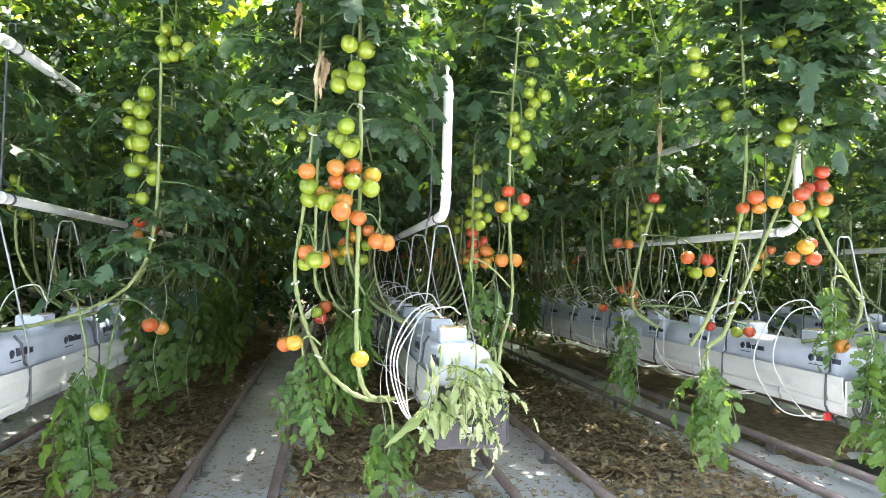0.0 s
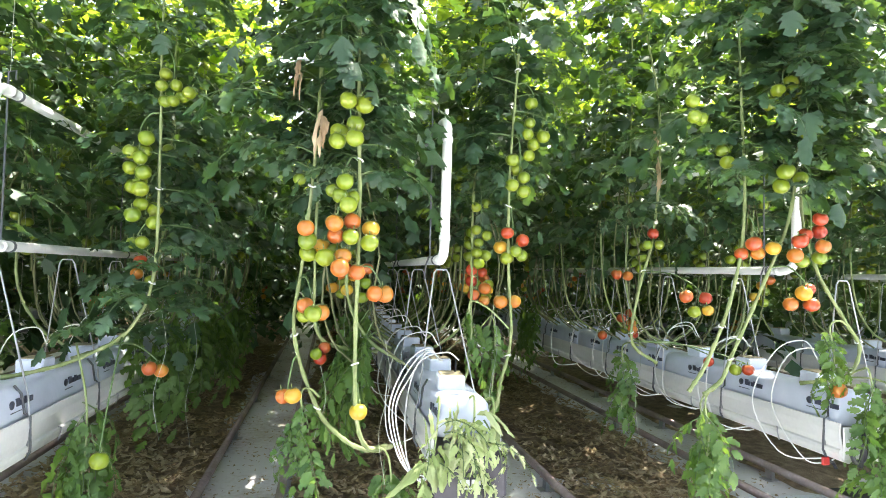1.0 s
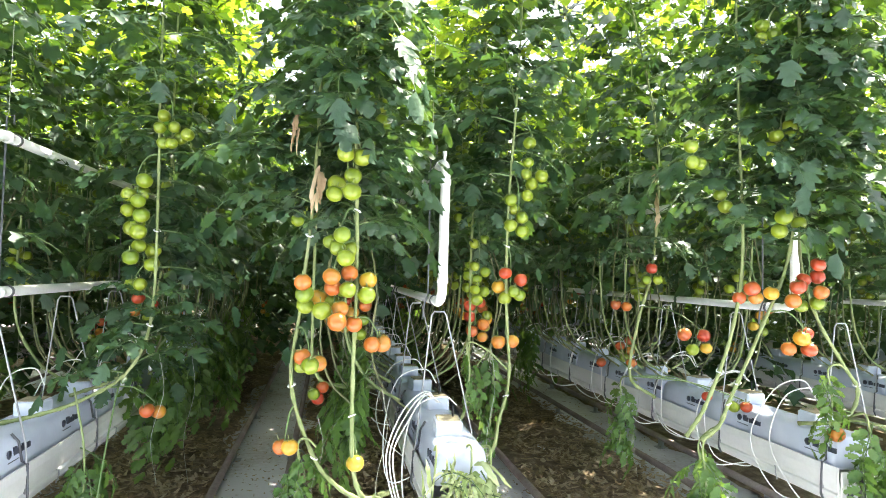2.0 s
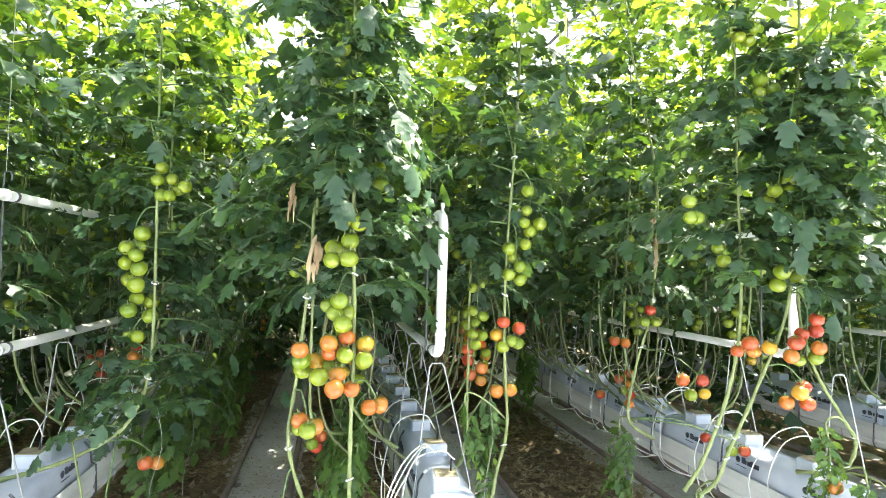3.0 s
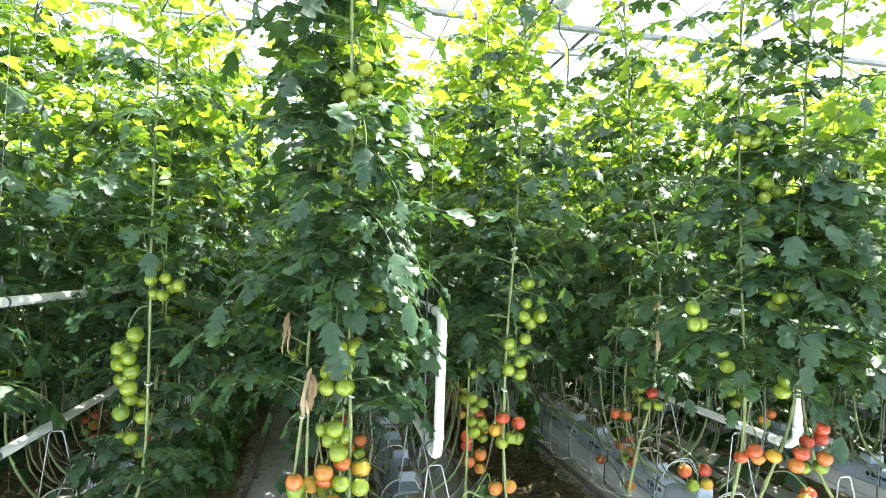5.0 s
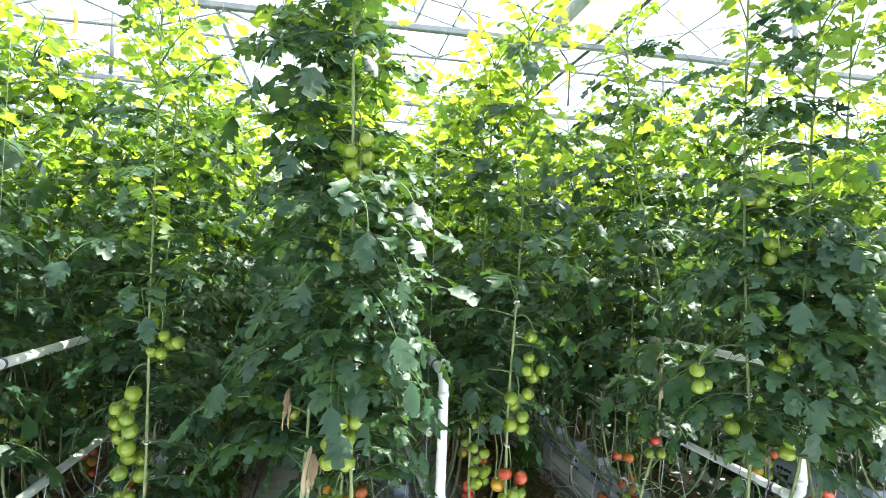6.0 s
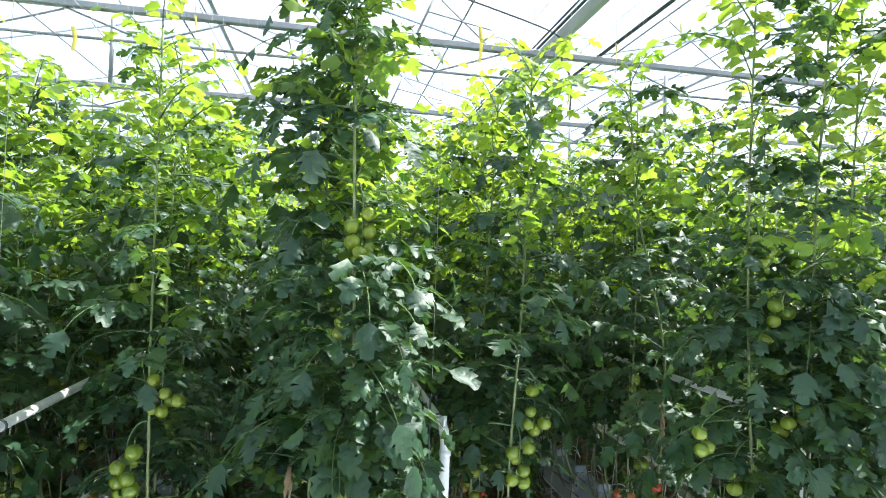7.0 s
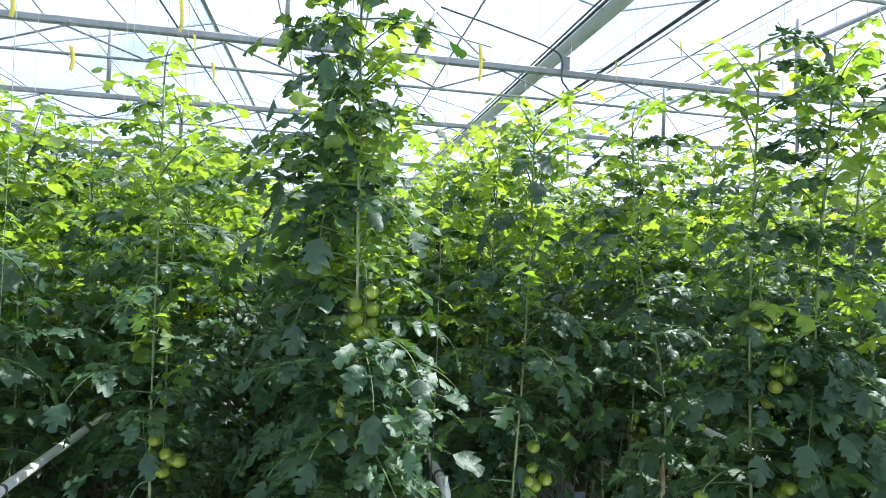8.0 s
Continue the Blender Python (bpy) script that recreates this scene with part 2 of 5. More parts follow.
def thing(name, m, label, category, group="", kind=""):
    ob = new(name)
    ob.empty_display_size = 0.1
    ob.matrix_basis = m
    return tagged(ob, label, category, group, kind)


def part(name, data, parent, m=None, label=""):
    ob = new(name, data)
    ob.parent = parent
    if m is not None:
        ob.matrix_basis = m
    return tagged(ob, label) if label else ob


def whole(name, data, label, category, m=None, group="", kind=""):
    ob = new(name, data)
    if m is not None:
        ob.matrix_basis = m
    return tagged(ob, label, category, group, kind)


# ---- the setting ----
ROW, PITCH, ROW_END = 0.585, 1.6, 2.0
TRUSS_Y = [-2.9, 0.3, 3.7, 6.9, 10.1, 14.6, 19.4, 24.2, 29.0, 33.8]
SPAN = 9.6
GUTTERS = [2.85 + SPAN * k for k in range(-2, 3)]
X0, X1, Y0, Y1 = GUTTERS[0], GUTTERS[-1], -3.6, 36.0

g = Geo()
nx, ny = 60, 70
g.add([(X0 - 60 + (X1 - X0 + 120) * i / nx, Y0 - 60 + (Y1 - Y0 + 120) * j / ny, 0.0) for j in range(ny + 1) for i in range(nx + 1)],
      [(j * (nx + 1) + i, j * (nx + 1) + i + 1, (j + 1) * (nx + 1) + i + 1, (j + 1) * (nx + 1) + i) for j in range(ny) for i in range(nx)])
whole("ground", g.mesh("ground", CLOTH), "white woven ground cloth with dirt and dead leaves", "ground", kind="structure")

rng = random.Random(3)
g, n = Geo(), 120
edge = [(X0 + 0.1 + (X1 - X0 - 0.2) * i / n, 3.28 + 0.12 * noise.noise((i * 0.9, 2.0, 0.0)) + rng.uniform(-0.02, 0.02)) for i in range(n + 1)]
g.add([(x, Y0 + 0.1, 0.004) for x, y in edge] + [(x, y, 0.004) for x, y in edge] + [(x, y + 0.01, 0.0) for x, y in edge],
      [(r * (n + 1) + i, r * (n + 1) + i + 1, (r + 1) * (n + 1) + i + 1, (r + 1) * (n + 1) + i) for r in range(2) for i in range(n)])
whole("path", g.mesh("path", SHEET), "bluish white ground film on the path at the row ends", "path", kind="structure")

# glass roof in one mesh, with ridges and glazing bars beside it
SLOPE = math.tan(radians(14))
RIDGE = SPAN / 2 * SLOPE
EAVE = 5.45
g = Geo()
for k in range(len(GUTTERS) - 1):
    a, b = GUTTERS[k], GUTTERS[k + 1]
    for lo, hi in (((a + 0.1), (a + b) / 2), ((a + b) / 2, b - 0.1)):
        zl, zh = (EAVE + 0.06, EAVE + RIDGE) if lo == a + 0.1 else (EAVE + RIDGE, EAVE + 0.06)
        n = int((Y1 - Y0) / 2.3)
        for i in range(n):
            ya, yb = Y0 + (Y1 - Y0) * i / n + 0.012, Y0 + (Y1 - Y0) * (i + 1) / n - 0.012
            g.add([(lo, ya, zl), (hi, ya, zh), (hi, yb, zh), (lo, yb, zl)], [(0, 1, 2, 3)])
whole("ceiling", g.mesh("roof_glass", GLASS, False), "pitched roof of whitened glass panes", "glass roof", kind="structure")

frame_of_roof = thing("roof_frame", pose(0, 0, 0), "grey steel ridges, gutters and glazing bars under the glass", "roof frame", kind="structure")
for k in range(len(GUTTERS)):
    x = GUTTERS[k]
    g = Geo().sweep([(x - 0.1, EAVE + 0.06), (x - 0.035, EAVE - 0.03), (x + 0.035, EAVE - 0.03), (x + 0.1, EAVE + 0.06), (x + 0.09, EAVE + 0.06), (x + 0.03, EAVE - 0.018), (x - 0.03, EAVE - 0.018), (x - 0.09, EAVE + 0.06)], Y0, Y1)
    part("roof_gutter", g.mesh("roof_gutter", PALESTEEL, False), frame_of_roof)
for k in range(len(GUTTERS) - 1):
    a, b = GUTTERS[k], GUTTERS[k + 1]
    x = (a + b) / 2
    part("ridge", Geo().box((x - 0.03, Y0, EAVE + RIDGE - 0.03), (x + 0.03, Y1, EAVE + RIDGE + 0.03)).mesh("ridge", TRUSS, False), frame_of_roof)
    n = int((Y1 - Y0) / 2.3)
    g = Geo()
    for i in range(n + 1):
        y = Y0 + (Y1 - Y0) * i / n
        for e in (a + 0.08, b - 0.08):
            g.tube([(e, y, EAVE + 0.04), (x, y, EAVE + RIDGE - 0.02)], 0.009, 4)
    for d in (1.2, 2.4, 3.6):
        for e, sgn in ((a, 1), (b, -1)):
            part("purlin", Geo().tube([(e + sgn * d, Y0, EAVE + d * SLOPE - 0.03), (e + sgn * d, Y1, EAVE + d * SLOPE - 0.03)], 0.012, 6).mesh("purlin", TRUSS), frame_of_roof)
    part("glazing_bars", g.mesh("glazing_bars", TRUSS, False), frame_of_roof)

# lattice girders across the rows, on columns
for y in TRUSS_Y:
    girder = thing("lattice_girder", pose(0, y, 0), "grey galvanised lattice girder across the crop rows", "roof girder", "roof girders", "structure")
    part("upper_chord", Geo().box((X0, -0.04, 5.155), (X1, 0.04, 5.235), bevel=0.012).mesh("upper_chord", TRUSS, False), girder)
    part("lower_chord", Geo().tube([(X0, 0, 4.85), (X1, 0, 4.85)], 0.016, 8).mesh("lower_chord", TRUSS), girder)
    g, x, up = Geo(), X0, False
    while x < X1 - 0.8:
        g.tube([(x, 0, 5.145 if up else 4.86), (x + 0.8, 0, 4.86 if up else 5.145)], 0.011, 6)
        x, up = x + 0.8, not up
    part("web", g.mesh("web", TRUSS), girder)
    g = Geo()
    for k in range(len(GUTTERS)):
        g.box((GUTTERS[k] - 0.045, -0.04, 5.235), (GUTTERS[k] + 0.045, 0.04, EAVE - 0.06))
    part("gutter_post", g.mesh("gutter_post", TRUSS, False), girder)
    g = Geo()
    for k in range(len(GUTTERS) - 1):
        c = GUTTERS[k + 1]
        roof = lambda d: EAVE + d * SLOPE
        g.box((c - 3.37, -0.025, 5.235), (c - 3.32, 0.025, roof(3.3)))
        g.box((c - 6.3, -0.025, 5.235), (c - 6.25, 0.025, roof(3.3)))
        g.tube([(c - 1.88, 0, 5.23), (c - 1.62, 0, roof(1.6))], 0.016, 6)
        g.tube([(c - 1.76, 0, 5.56), (c - 0.95, 0, 5.42)], 0.009, 6)
        for d in (1.0, 2.6, 4.2, 5.8, 7.4):
            g.tube([(c - d, 0, 5.23), (c - d - 0.8, 0, roof(min(d + 0.8, SPAN - d - 0.8)))], 0.009, 6)
    part("roof_strut", g.mesh("roof_strut", TRUSS), girder)
for y in TRUSS_Y[6::3]:
    for k in range(len(GUTTERS)):
        x = GUTTERS[k]
        col = whole("column", Geo().box((x - 0.05, y - 0.05, 0), (x + 0.05, y + 0.05, 4.84), bevel=0.008).mesh("column", TRUSS, False), "grey steel column that carries the roof girders", "column", group="columns", kind="structure")

# service pipes and cables that follow the roof gutters
for k in range(1, 4):
    x = GUTTERS[k]
    for dx, dz, r, label in ((-0.17, 0.02, 0.02, "dark service pipe beside a roof gutter"), (-0.25, 0.0, 0.013, "thin dark pipe beside a roof gutter"), (0.42, -0.22, 0.013, "thin dark pipe under the roof glass"), (0.47, -0.2, 0.013, "thin dark pipe under the roof glass"), (-4.8, 0.24, 0.012, "thin dark pipe under the roof ridge")):
        whole("service_pipe", Geo().tube([(x + dx, Y0, EAVE + dz), (x + dx, Y1, EAVE + dz)], r, 6).mesh("service_pipe", DARK), label, "pipe", group="service pipes", kind="structure")
for k in (1, 2):
    for y in (6.85,):
        x = GUTTERS[k]
        g = Geo().tube(curve([(x - 1.6, y, EAVE + 0.36), (x - 0.9, y, EAVE + 0.2), (x - 0.22, y, EAVE + 0.02), (x - 0.06, y, EAVE - 0.12), (x - 0.06, y, 5.1), (x + 0.06, y, 4.9), (x + 0.06, y, 4.4)], 24), 0.012, 6)
        whole("roof_cable", g.mesh("roof_cable", DARK), "dark cable that hangs from the roof down a post", "cable", group="roof cables")

# plain outer walls of dark panels, all unseen: they close the place and block side light
H = EAVE + RIDGE + 0.1
for name, lo, hi in (("wall_north", (X0, Y1 - 0.1), (X1, Y1)), ("wall_south", (X0, Y0), (X1, Y0 + 0.1)), ("wall_west", (X0, Y0 + 0.1), (X0 + 0.1, Y1 - 0.1)), ("wall_east", (X1 - 0.1, Y0 + 0.1), (X1, Y1 - 0.1))):
    # the added south wall, behind the camera, keeps low light off the row fronts
    high = 2.0 if name == "wall_south" else H
    whole(name, Geo().box((*lo, 0), (*hi, high)).mesh(name, PANEL, False), "unseen dark grey-green panel wall, added to close the greenhouse and block light", "wall", kind="structure")
# added glass out of view: lets sky light reach the path and row fronts
whole("window_1", Geo().box((X0 + 0.1, Y0 + 0.04, 2.0), (X1 - 0.1, Y0 + 0.06, H)).mesh("window_1", GLASS, False), "unseen band of whitened glass, added above the end wall to let in light", "window", kind="structure")

# ---- pipe rails in the aisles ----
def pipe_rails(x, y0, y1, near):
    t = thing("pipe_rail", pose(x, 0, 0), "pair of reddish-brown heating pipe rails on low steel feet", "pipe rail", "pipe rails")
    for s in (-0.222, 0.222):
        r = part("rail", Geo().tube([(s, y0, 0.085), (s, y1, 0.085)], 0.0255, 12).mesh("rail", RAIL), t)
    y = 3.56
    while y < (14 if near else 6):
        for s in (-0.222, 0.222):
            g = Geo().box((s - 0.05, y - 0.04, 0.0), (s + 0.05, y + 0.04, 0.005)).box((s - 0.012, y - 0.03, 0.005), (s + 0.012, y + 0.03, 0.065))
            part("foot", g.mesh("foot", STEEL, False), t)
        y += 1.3
    return t


for j in range(-4, 6):
    pipe_rails(-0.335 + 1.59 * j, 1.75, 30.0, -1 <= j <= 2)


# ---- dead leaves under the rows ----
def litter_bed(x0, x1, y0, y1, seed):
    rng = random.Random(seed)
    g, nx, ny = Geo(), 16, int((y1 - y0) * 9)
    verts = []
    for j in range(ny + 1):
        for i in range(nx + 1):
            u, v = i / nx, j / ny
            x, y = x0 + (x1 - x0) * u, y0 + (y1 - y0) * v
            h = 0.035 * min(1, 6 * u, 6 * (1 - u)) * min(1, (y - y0) * 1.6) + 0.05 * noise.noise((x * 2.3, y * 2.3, seed)) - 0.004
            verts.append((x, y, h))
    g.add(verts, [(j * (nx + 1) + i, j * (nx + 1) + i + 1, (j + 1) * (nx + 1) + i + 1, (j + 1) * (nx + 1) + i) for j in range(ny) for i in range(nx)])
    return whole("litter_bed", g.mesh("litter_bed", SOIL), "brown bed of crumbled dead leaves under a crop row", "leaf litter", kind="stuff")


def litter_piece(g, x, y, z, size, rng):
    a, tilt = rng.uniform(0, 6.28), rng.uniform(-0.5, 0.5)
    c, s, w = math.cos(a), math.sin(a), size * rng.uniform(0.25, 0.55)
    curl = rng.uniform(0.1, 1.1) * size
    pts = []
    for u, k in ((-0.5, 0.35), (0.0, 1.0), (0.5, 0.15)):
        for e in (-1, 0, 1):
            px, py = u * size, e * w * k * 0.5
            pz = curl * (u * u) + abs(e) * w * 0.35 * tilt + 0.3 * tilt * px + 0.004
            pts.append((x + px * c - py * s, y + px * s + py * c, max(z + pz, 0.003)))
    g.add(pts, [(0, 1, 4, 3), (1, 2, 5, 4), (3, 4, 7, 6), (4, 5, 8, 7)])


for k, (x0, x1) in enumerate([(-0.335 + 1.59 * j + 0.26, -0.335 + 1.59 * (j + 1) - 0.26) for j in range(-3, 4)]):
    litter_bed(x0, x1, 3.15, 24.0, k)
rng = random.Random(5)
g = Geo()
for n in range(30000):
    j = rng.choice((-2, -1, -1, -1, -1, 0, 0, 0, 1, 1, 1, 1))
    y = 2.5 + 12 * rng.random() ** 1.9
    if rng.random() > 0.3 + (y - 2.5) * 0.9:
        continue
    x = -0.335 + 1.59 * j + 0.24 + 1.11 * min(max(rng.betavariate(1.5, 1.5), 0), 1)
    if noise.noise((x * 1.7, y * 1.7, 3.0)) + rng.uniform(-0.4, 0.4) < -0.28:
        continue
    h = 0.035 * min(1, (y - 3.15) * 1.6) + 0.05 * noise.noise((x * 2.3, y * 2.3, j + 3)) if y > 3.2 else 0
    litter_piece(g, x, y, max(0, h) + rng.uniform(0, 0.025), rng.uniform(0.03, 0.1), rng)
for n in range(900):
    y = 2.2 + 9 * rng.random() ** 1.5
    x = rng.uniform(-2.6, 4.5)
    litter_piece(g, x, y, 0.0, rng.uniform(0.015, 0.05), rng)
for n in range(1100):
    x, y = rng.uniform(-1.2, 3.6), 1.7 + 1.9 * rng.random()
    if noise.noise((x * 2.1, y * 2.1, 9.0)) + rng.uniform(-0.35, 0.35) > -0.05:
        litter_piece(g, x, y, 0.0, rng.uniform(0.012, 0.045), rng)
for n in range(2600):
    y = 3.0 + 8 * rng.random() ** 1.4
    x = -0.335 + 1.59 * rng.choice((-1, 0, 0, 1, 1, 2)) + rng.uniform(-0.27, 0.27)
    litter_piece(g, x, y, 0.002, rng.uniform(0.012, 0.04), rng)
whole("leaf_litter", g.mesh("leaf_litter", LITTER, False), "curled brown dead tomato leaves strewn over the ground cloth", "leaf litter", kind="stuff")


# ---- hanging gutters with slabs ----
HALF = [(0.118, 0.787), (0.123, 0.755), (0.12, 0.71), (0.114, 0.69), (0.122, 0.684), (0.122, 0.672), (0.108, 0.646), (0.08, 0.632)]
INNER = [(0.111, 0.787), (0.113, 0.74), (0.1, 0.67), (0.07, 0.648)]
SECTION = [(-x, z) for x, z in HALF] + HALF[::-1] + INNER + [(-x, z) for x, z in INNER[::-1]]



def hanger_mesh(lean):
    g = Geo()
    g.tube([(-0.116, 0, 0.66), (-0.12, 0, 0.78), (-0.11, 0, 0.86), (-0.045 + lean, 0, 1.325), (-0.035 + lean, 0, 1.34), (0.005 + lean, 0, 1.34), (0.015 + lean, 0, 1.325), (0.112, 0, 0.86), (0.12, 0, 0.78), (0.116, 0, 0.66)], 0.0034, 6)
    return g.mesh("hanger_wire", STEEL)


HANGER = hanger_mesh(-0.02)
STRAP = Geo().tube([(-0.112, 0, 0.64), (-0.127, 0, 0.668), (-0.127, 0, 0.69), (-0.124, 0, 0.74), (-0.122, 0, 0.79), (-0.104, 0, 0.8), (-0.095, 0.01, 0.87), (-0.075, 0.02, 0.9)], 0.0045, 6).mesh("strap", DARK)
HOOK = Geo().tube([(-0.118, 0, 0.64), (-0.127, 0, 0.668), (-0.127, 0, 0.69), (-0.121, 0.01, 0.694)], 0.003, 6).mesh("hook", STEEL)


def gutter(x, y1, near, first, turn, capped=False):
    t = thing("growing_gutter", pose(x, 0, 0), "white hanging steel growing gutter for a tomato row", "growing gutter", "growing gutters")
    part("trough", Geo().sweep(SECTION, ROW_END + 0.02, y1).mesh("trough", TROUGH, False), t)
    if capped:
        cap = part("end_cap", Geo().box((-0.132, ROW_END - 0.03, 0.575), (0.132, ROW_END + 0.02, 0.735), bevel=0.014).mesh("end_cap", CAP, False), t, None, "dark grey plastic end cap with a pale mark")
        z = 0.632
        for i, w in enumerate((0.012, 0.014, 0.013, 0.015)):
            part("mark", Geo().box((-0.035 + i * 0.021, ROW_END - 0.034, z), (-0.035 + i * 0.021 + w, ROW_END - 0.03, z + 0.018)).mesh("mark", PALE, False), cap)
        part("mark", Geo().box((-0.035, ROW_END - 0.034, z - 0.012), (0.042, ROW_END - 0.03, z - 0.008)).mesh("mark", PALE, False), cap)
    else:
        part("end_plate", Geo().box((-0.108, ROW_END + 0.012, 0.65), (0.108, ROW_END + 0.02, 0.775), bevel=0.003).mesh("end_plate", TROUGH, False), t)
    y = first
    while y < min(y1, 10 if near else 5):
        part("hanger", HANGER, t, pose(0, y, 0), "thin bent steel hanger wire")
        part("strap", STRAP, t, pose(0, y, 0, 0, 0, turn), "dark bent steel rod")
        part("hook", HOOK, t, pose(0, y + 0.24, 0, 0, 0, turn))
        y += 0.62
    return t


def slab_mesh(length):
    g = Geo()
    prof = [(-0.09, 0.76), (-0.1, 0.775), (-0.1, 0.8), (-0.094, 0.845), (-0.088, 0.876), (-0.07, 0.892), (-0.03, 0.897), (0.03, 0.897), (0.07, 0.892), (0.088, 0.876), (0.094, 0.845), (0.1, 0.8), (0.1, 0.775), (0.09, 0.76)]
    n, ys = len(prof), [0, 0.012, 0.05] + [0.05 + (length - 0.1) * k / 9 for k in range(1, 9)] + [length - 0.05, length - 0.012, length]
    verts, faces = [], []
    for j, y in enumerate(ys):
        s = 0.86 if j in (0, len(ys) - 1) else 0.96 if j in (1, len(ys) - 2) else 1.0 + 0.02 * noise.noise((j * 1.9, 0, length))
        verts += [(px * s, y, 0.825 + (pz - 0.825) * s) for px, pz in prof]
    for j in range(len(ys) - 1):
        for i in range(n):
            a, b = j * n + i, j * n + (i + 1) % n
            faces.append((a, a + n, b + n, b))
    faces += [tuple(range(n)), tuple(range((len(ys) - 1) * n, len(ys) * n))[::-1]]
    g.add(verts, faces)
    return g.mesh("film_body", FILM)


SLAB = slab_mesh(1.21)
DOT = Geo().tube([(-0.094, 0, 0.842), (-0.0975, 0, 0.842)], 0.015, 12).mesh("print_dot", INK)
g = Geo()
for i, (w, h) in enumerate(((0.019, 0.027), (0.011, 0.019), (0.016, 0.019), (0.011, 0.025), (0.016, 0.019), (0.016, 0.019))):
    g.box((-0.0983, -0.028 - 0.019 * i - w, 0.832), (-0.091, -0.028 - 0.019 * i, 0.832 + h))
BAR = g.mesh("print_bar", INK, False)
SMALL = Geo().box((-0.0992, -0.06, 0.814), (-0.0955, 0.012, 0.8175)).mesh("print_line", INK, False)


def slab(x, y, printed, turn=0):
    t = thing("growing_slab", pose(x, y, 0), "long rockwool slab wrapped in white film with dark print", "growing slab", "growing slabs")
    part("film_body", SLAB, t)
    if printed:
        for k in range(3):
            for me in (DOT, BAR, SMALL):
                part(me.name, me, t, pose(0, 0.13 + 0.41 * k + (0.1 if turn else 0), 0, 0, 0, turn))
    return t


BLOCKM = Geo().box((-0.05, -0.05, 0.866), (0.05, 0.05, 0.935), bevel=0.006).mesh("block_wrap", BLOCK, False)
BLOCKTOP = Geo().box((-0.043, -0.043, 0.9345), (0.043, 0.043, 0.939), bevel=0.002).mesh("wool_top", WOOL, False)
PEG = Geo().tube([(0.02, 0.01, 0.93), (0.022, 0.012, 0.985)], [0.004, 0.003], 6).mesh("dripper_peg", BLACK)


def block(x, y, turn):
    t = thing("propagation_block", pose(x, y, 0.014, 0, 0, turn), "small rockwool block in pale film on a slab", "rockwool block", "rockwool blocks")
    part("wrap", BLOCKM, t)
    part("wool_top", BLOCKTOP, t)
    part("dripper_peg", PEG, t, None, "black plastic dripper peg")
    return t


def drip(x, y, rng, side=-1):
    d, h = rng.uniform(0.1, 0.2), rng.uniform(1.01, 1.09)
    pts = [(x + 0.02, y + 0.01, 0.997), (x + 0.02 + side * 0.05, y + 0.03, h), (x + side * (0.1 + d * 0.3), y + 0.06, h - 0.05), (x + side * (0.12 + d * 0.55), y + 0.03 + rng.uniform(-0.06, 0.1), 0.8),
           (x + side * (0.11 + d * 0.5), y - 0.03 + rng.uniform(-0.05, 0.05), 0.64 + rng.uniform(-0.04, 0.05)), (x + side * 0.07, y - 0.08, 0.6 + rng.uniform(-0.02, 0.03)), (x + side * 0.01, y - 0.1, 0.632)]
    return whole("drip_tube", Geo().tube(curve(pts, 30), 0.0028, 6).mesh("drip_tube", TUBE), "thin white drip irrigation tube looping over a slab", "drip tube", group="drip tubes")


rng = random.Random(11)
for k in range(-5, 7):
    x = ROW + PITCH * k
    near = -1 <= k <= 1
    gutter(x, 26.0 if abs(k) < 3 else 14.0, near, {-1: 2.36, 0: 2.38}.get(k, 2.09), 180 if k < 0 else 0, k == 0)
    last = 9.0 if near else 5.5 if k in (-2, 2) else 0
    y = ROW_END + 0.06
    while y < last:
        slab(x, y, near and y < 7 or k == 2, 180 if k < 0 else 0)
        for b in range(3):
            yb = y + 0.19 + 0.41 * b
            block(x + rng.uniform(-0.015, 0.015), yb, rng.uniform(-8, 8))
            if y < 6 and abs(k) < 2:
                for n in range(2 if k == 1 else 1):
                    drip(x, yb + rng.uniform(-0.04, 0.04), rng)
        y += 1.235
    if last < 26:
        y = max(y, ROW_END + 0.06)
        g = Geo().box((x - 0.095, y, 0.77), (x + 0.095, 25.9 if abs(k) < 3 else 13.9, 0.893), bevel=0.02)
        whole("far_slabs", g.mesh("far_slabs", FILM, False), "far run of white film-wrapped growing slabs", "growing slab", kind="stuff")
# the two bundles of tubes that fall past the end of the middle row
for n in range(3):
    y, s = 2.2 + 0.02 * n, 0.02 * n
    pts = [(0.56 + s * 0.3, 2.42, 0.97), (0.5, 2.35, 1.03 - s * 0.4), (0.4 + s * 0.5, 2.25, 0.98 - s), (0.335 + s * 0.6, 2.18, 0.84), (0.36 + s * 0.5, 2.1, 0.7), (0.42 + s * 0.3, 2.06, 0.63 - s * 0.3), (0.47, 2.07, 0.635)]
    whole("drip_tube", Geo().tube(curve(pts, 30), 0.0028, 6).mesh("drip_tube", TUBE), "thin white drip irrigation tube looping over the gutter end", "drip tube", group="drip tubes")


# ---- white heating pipes above the gutters ----
RING = Geo().tube([(0, -0.006, 0), (0, 0.006, 0)], 0.0235, 12).mesh("clip_ring", DARK)


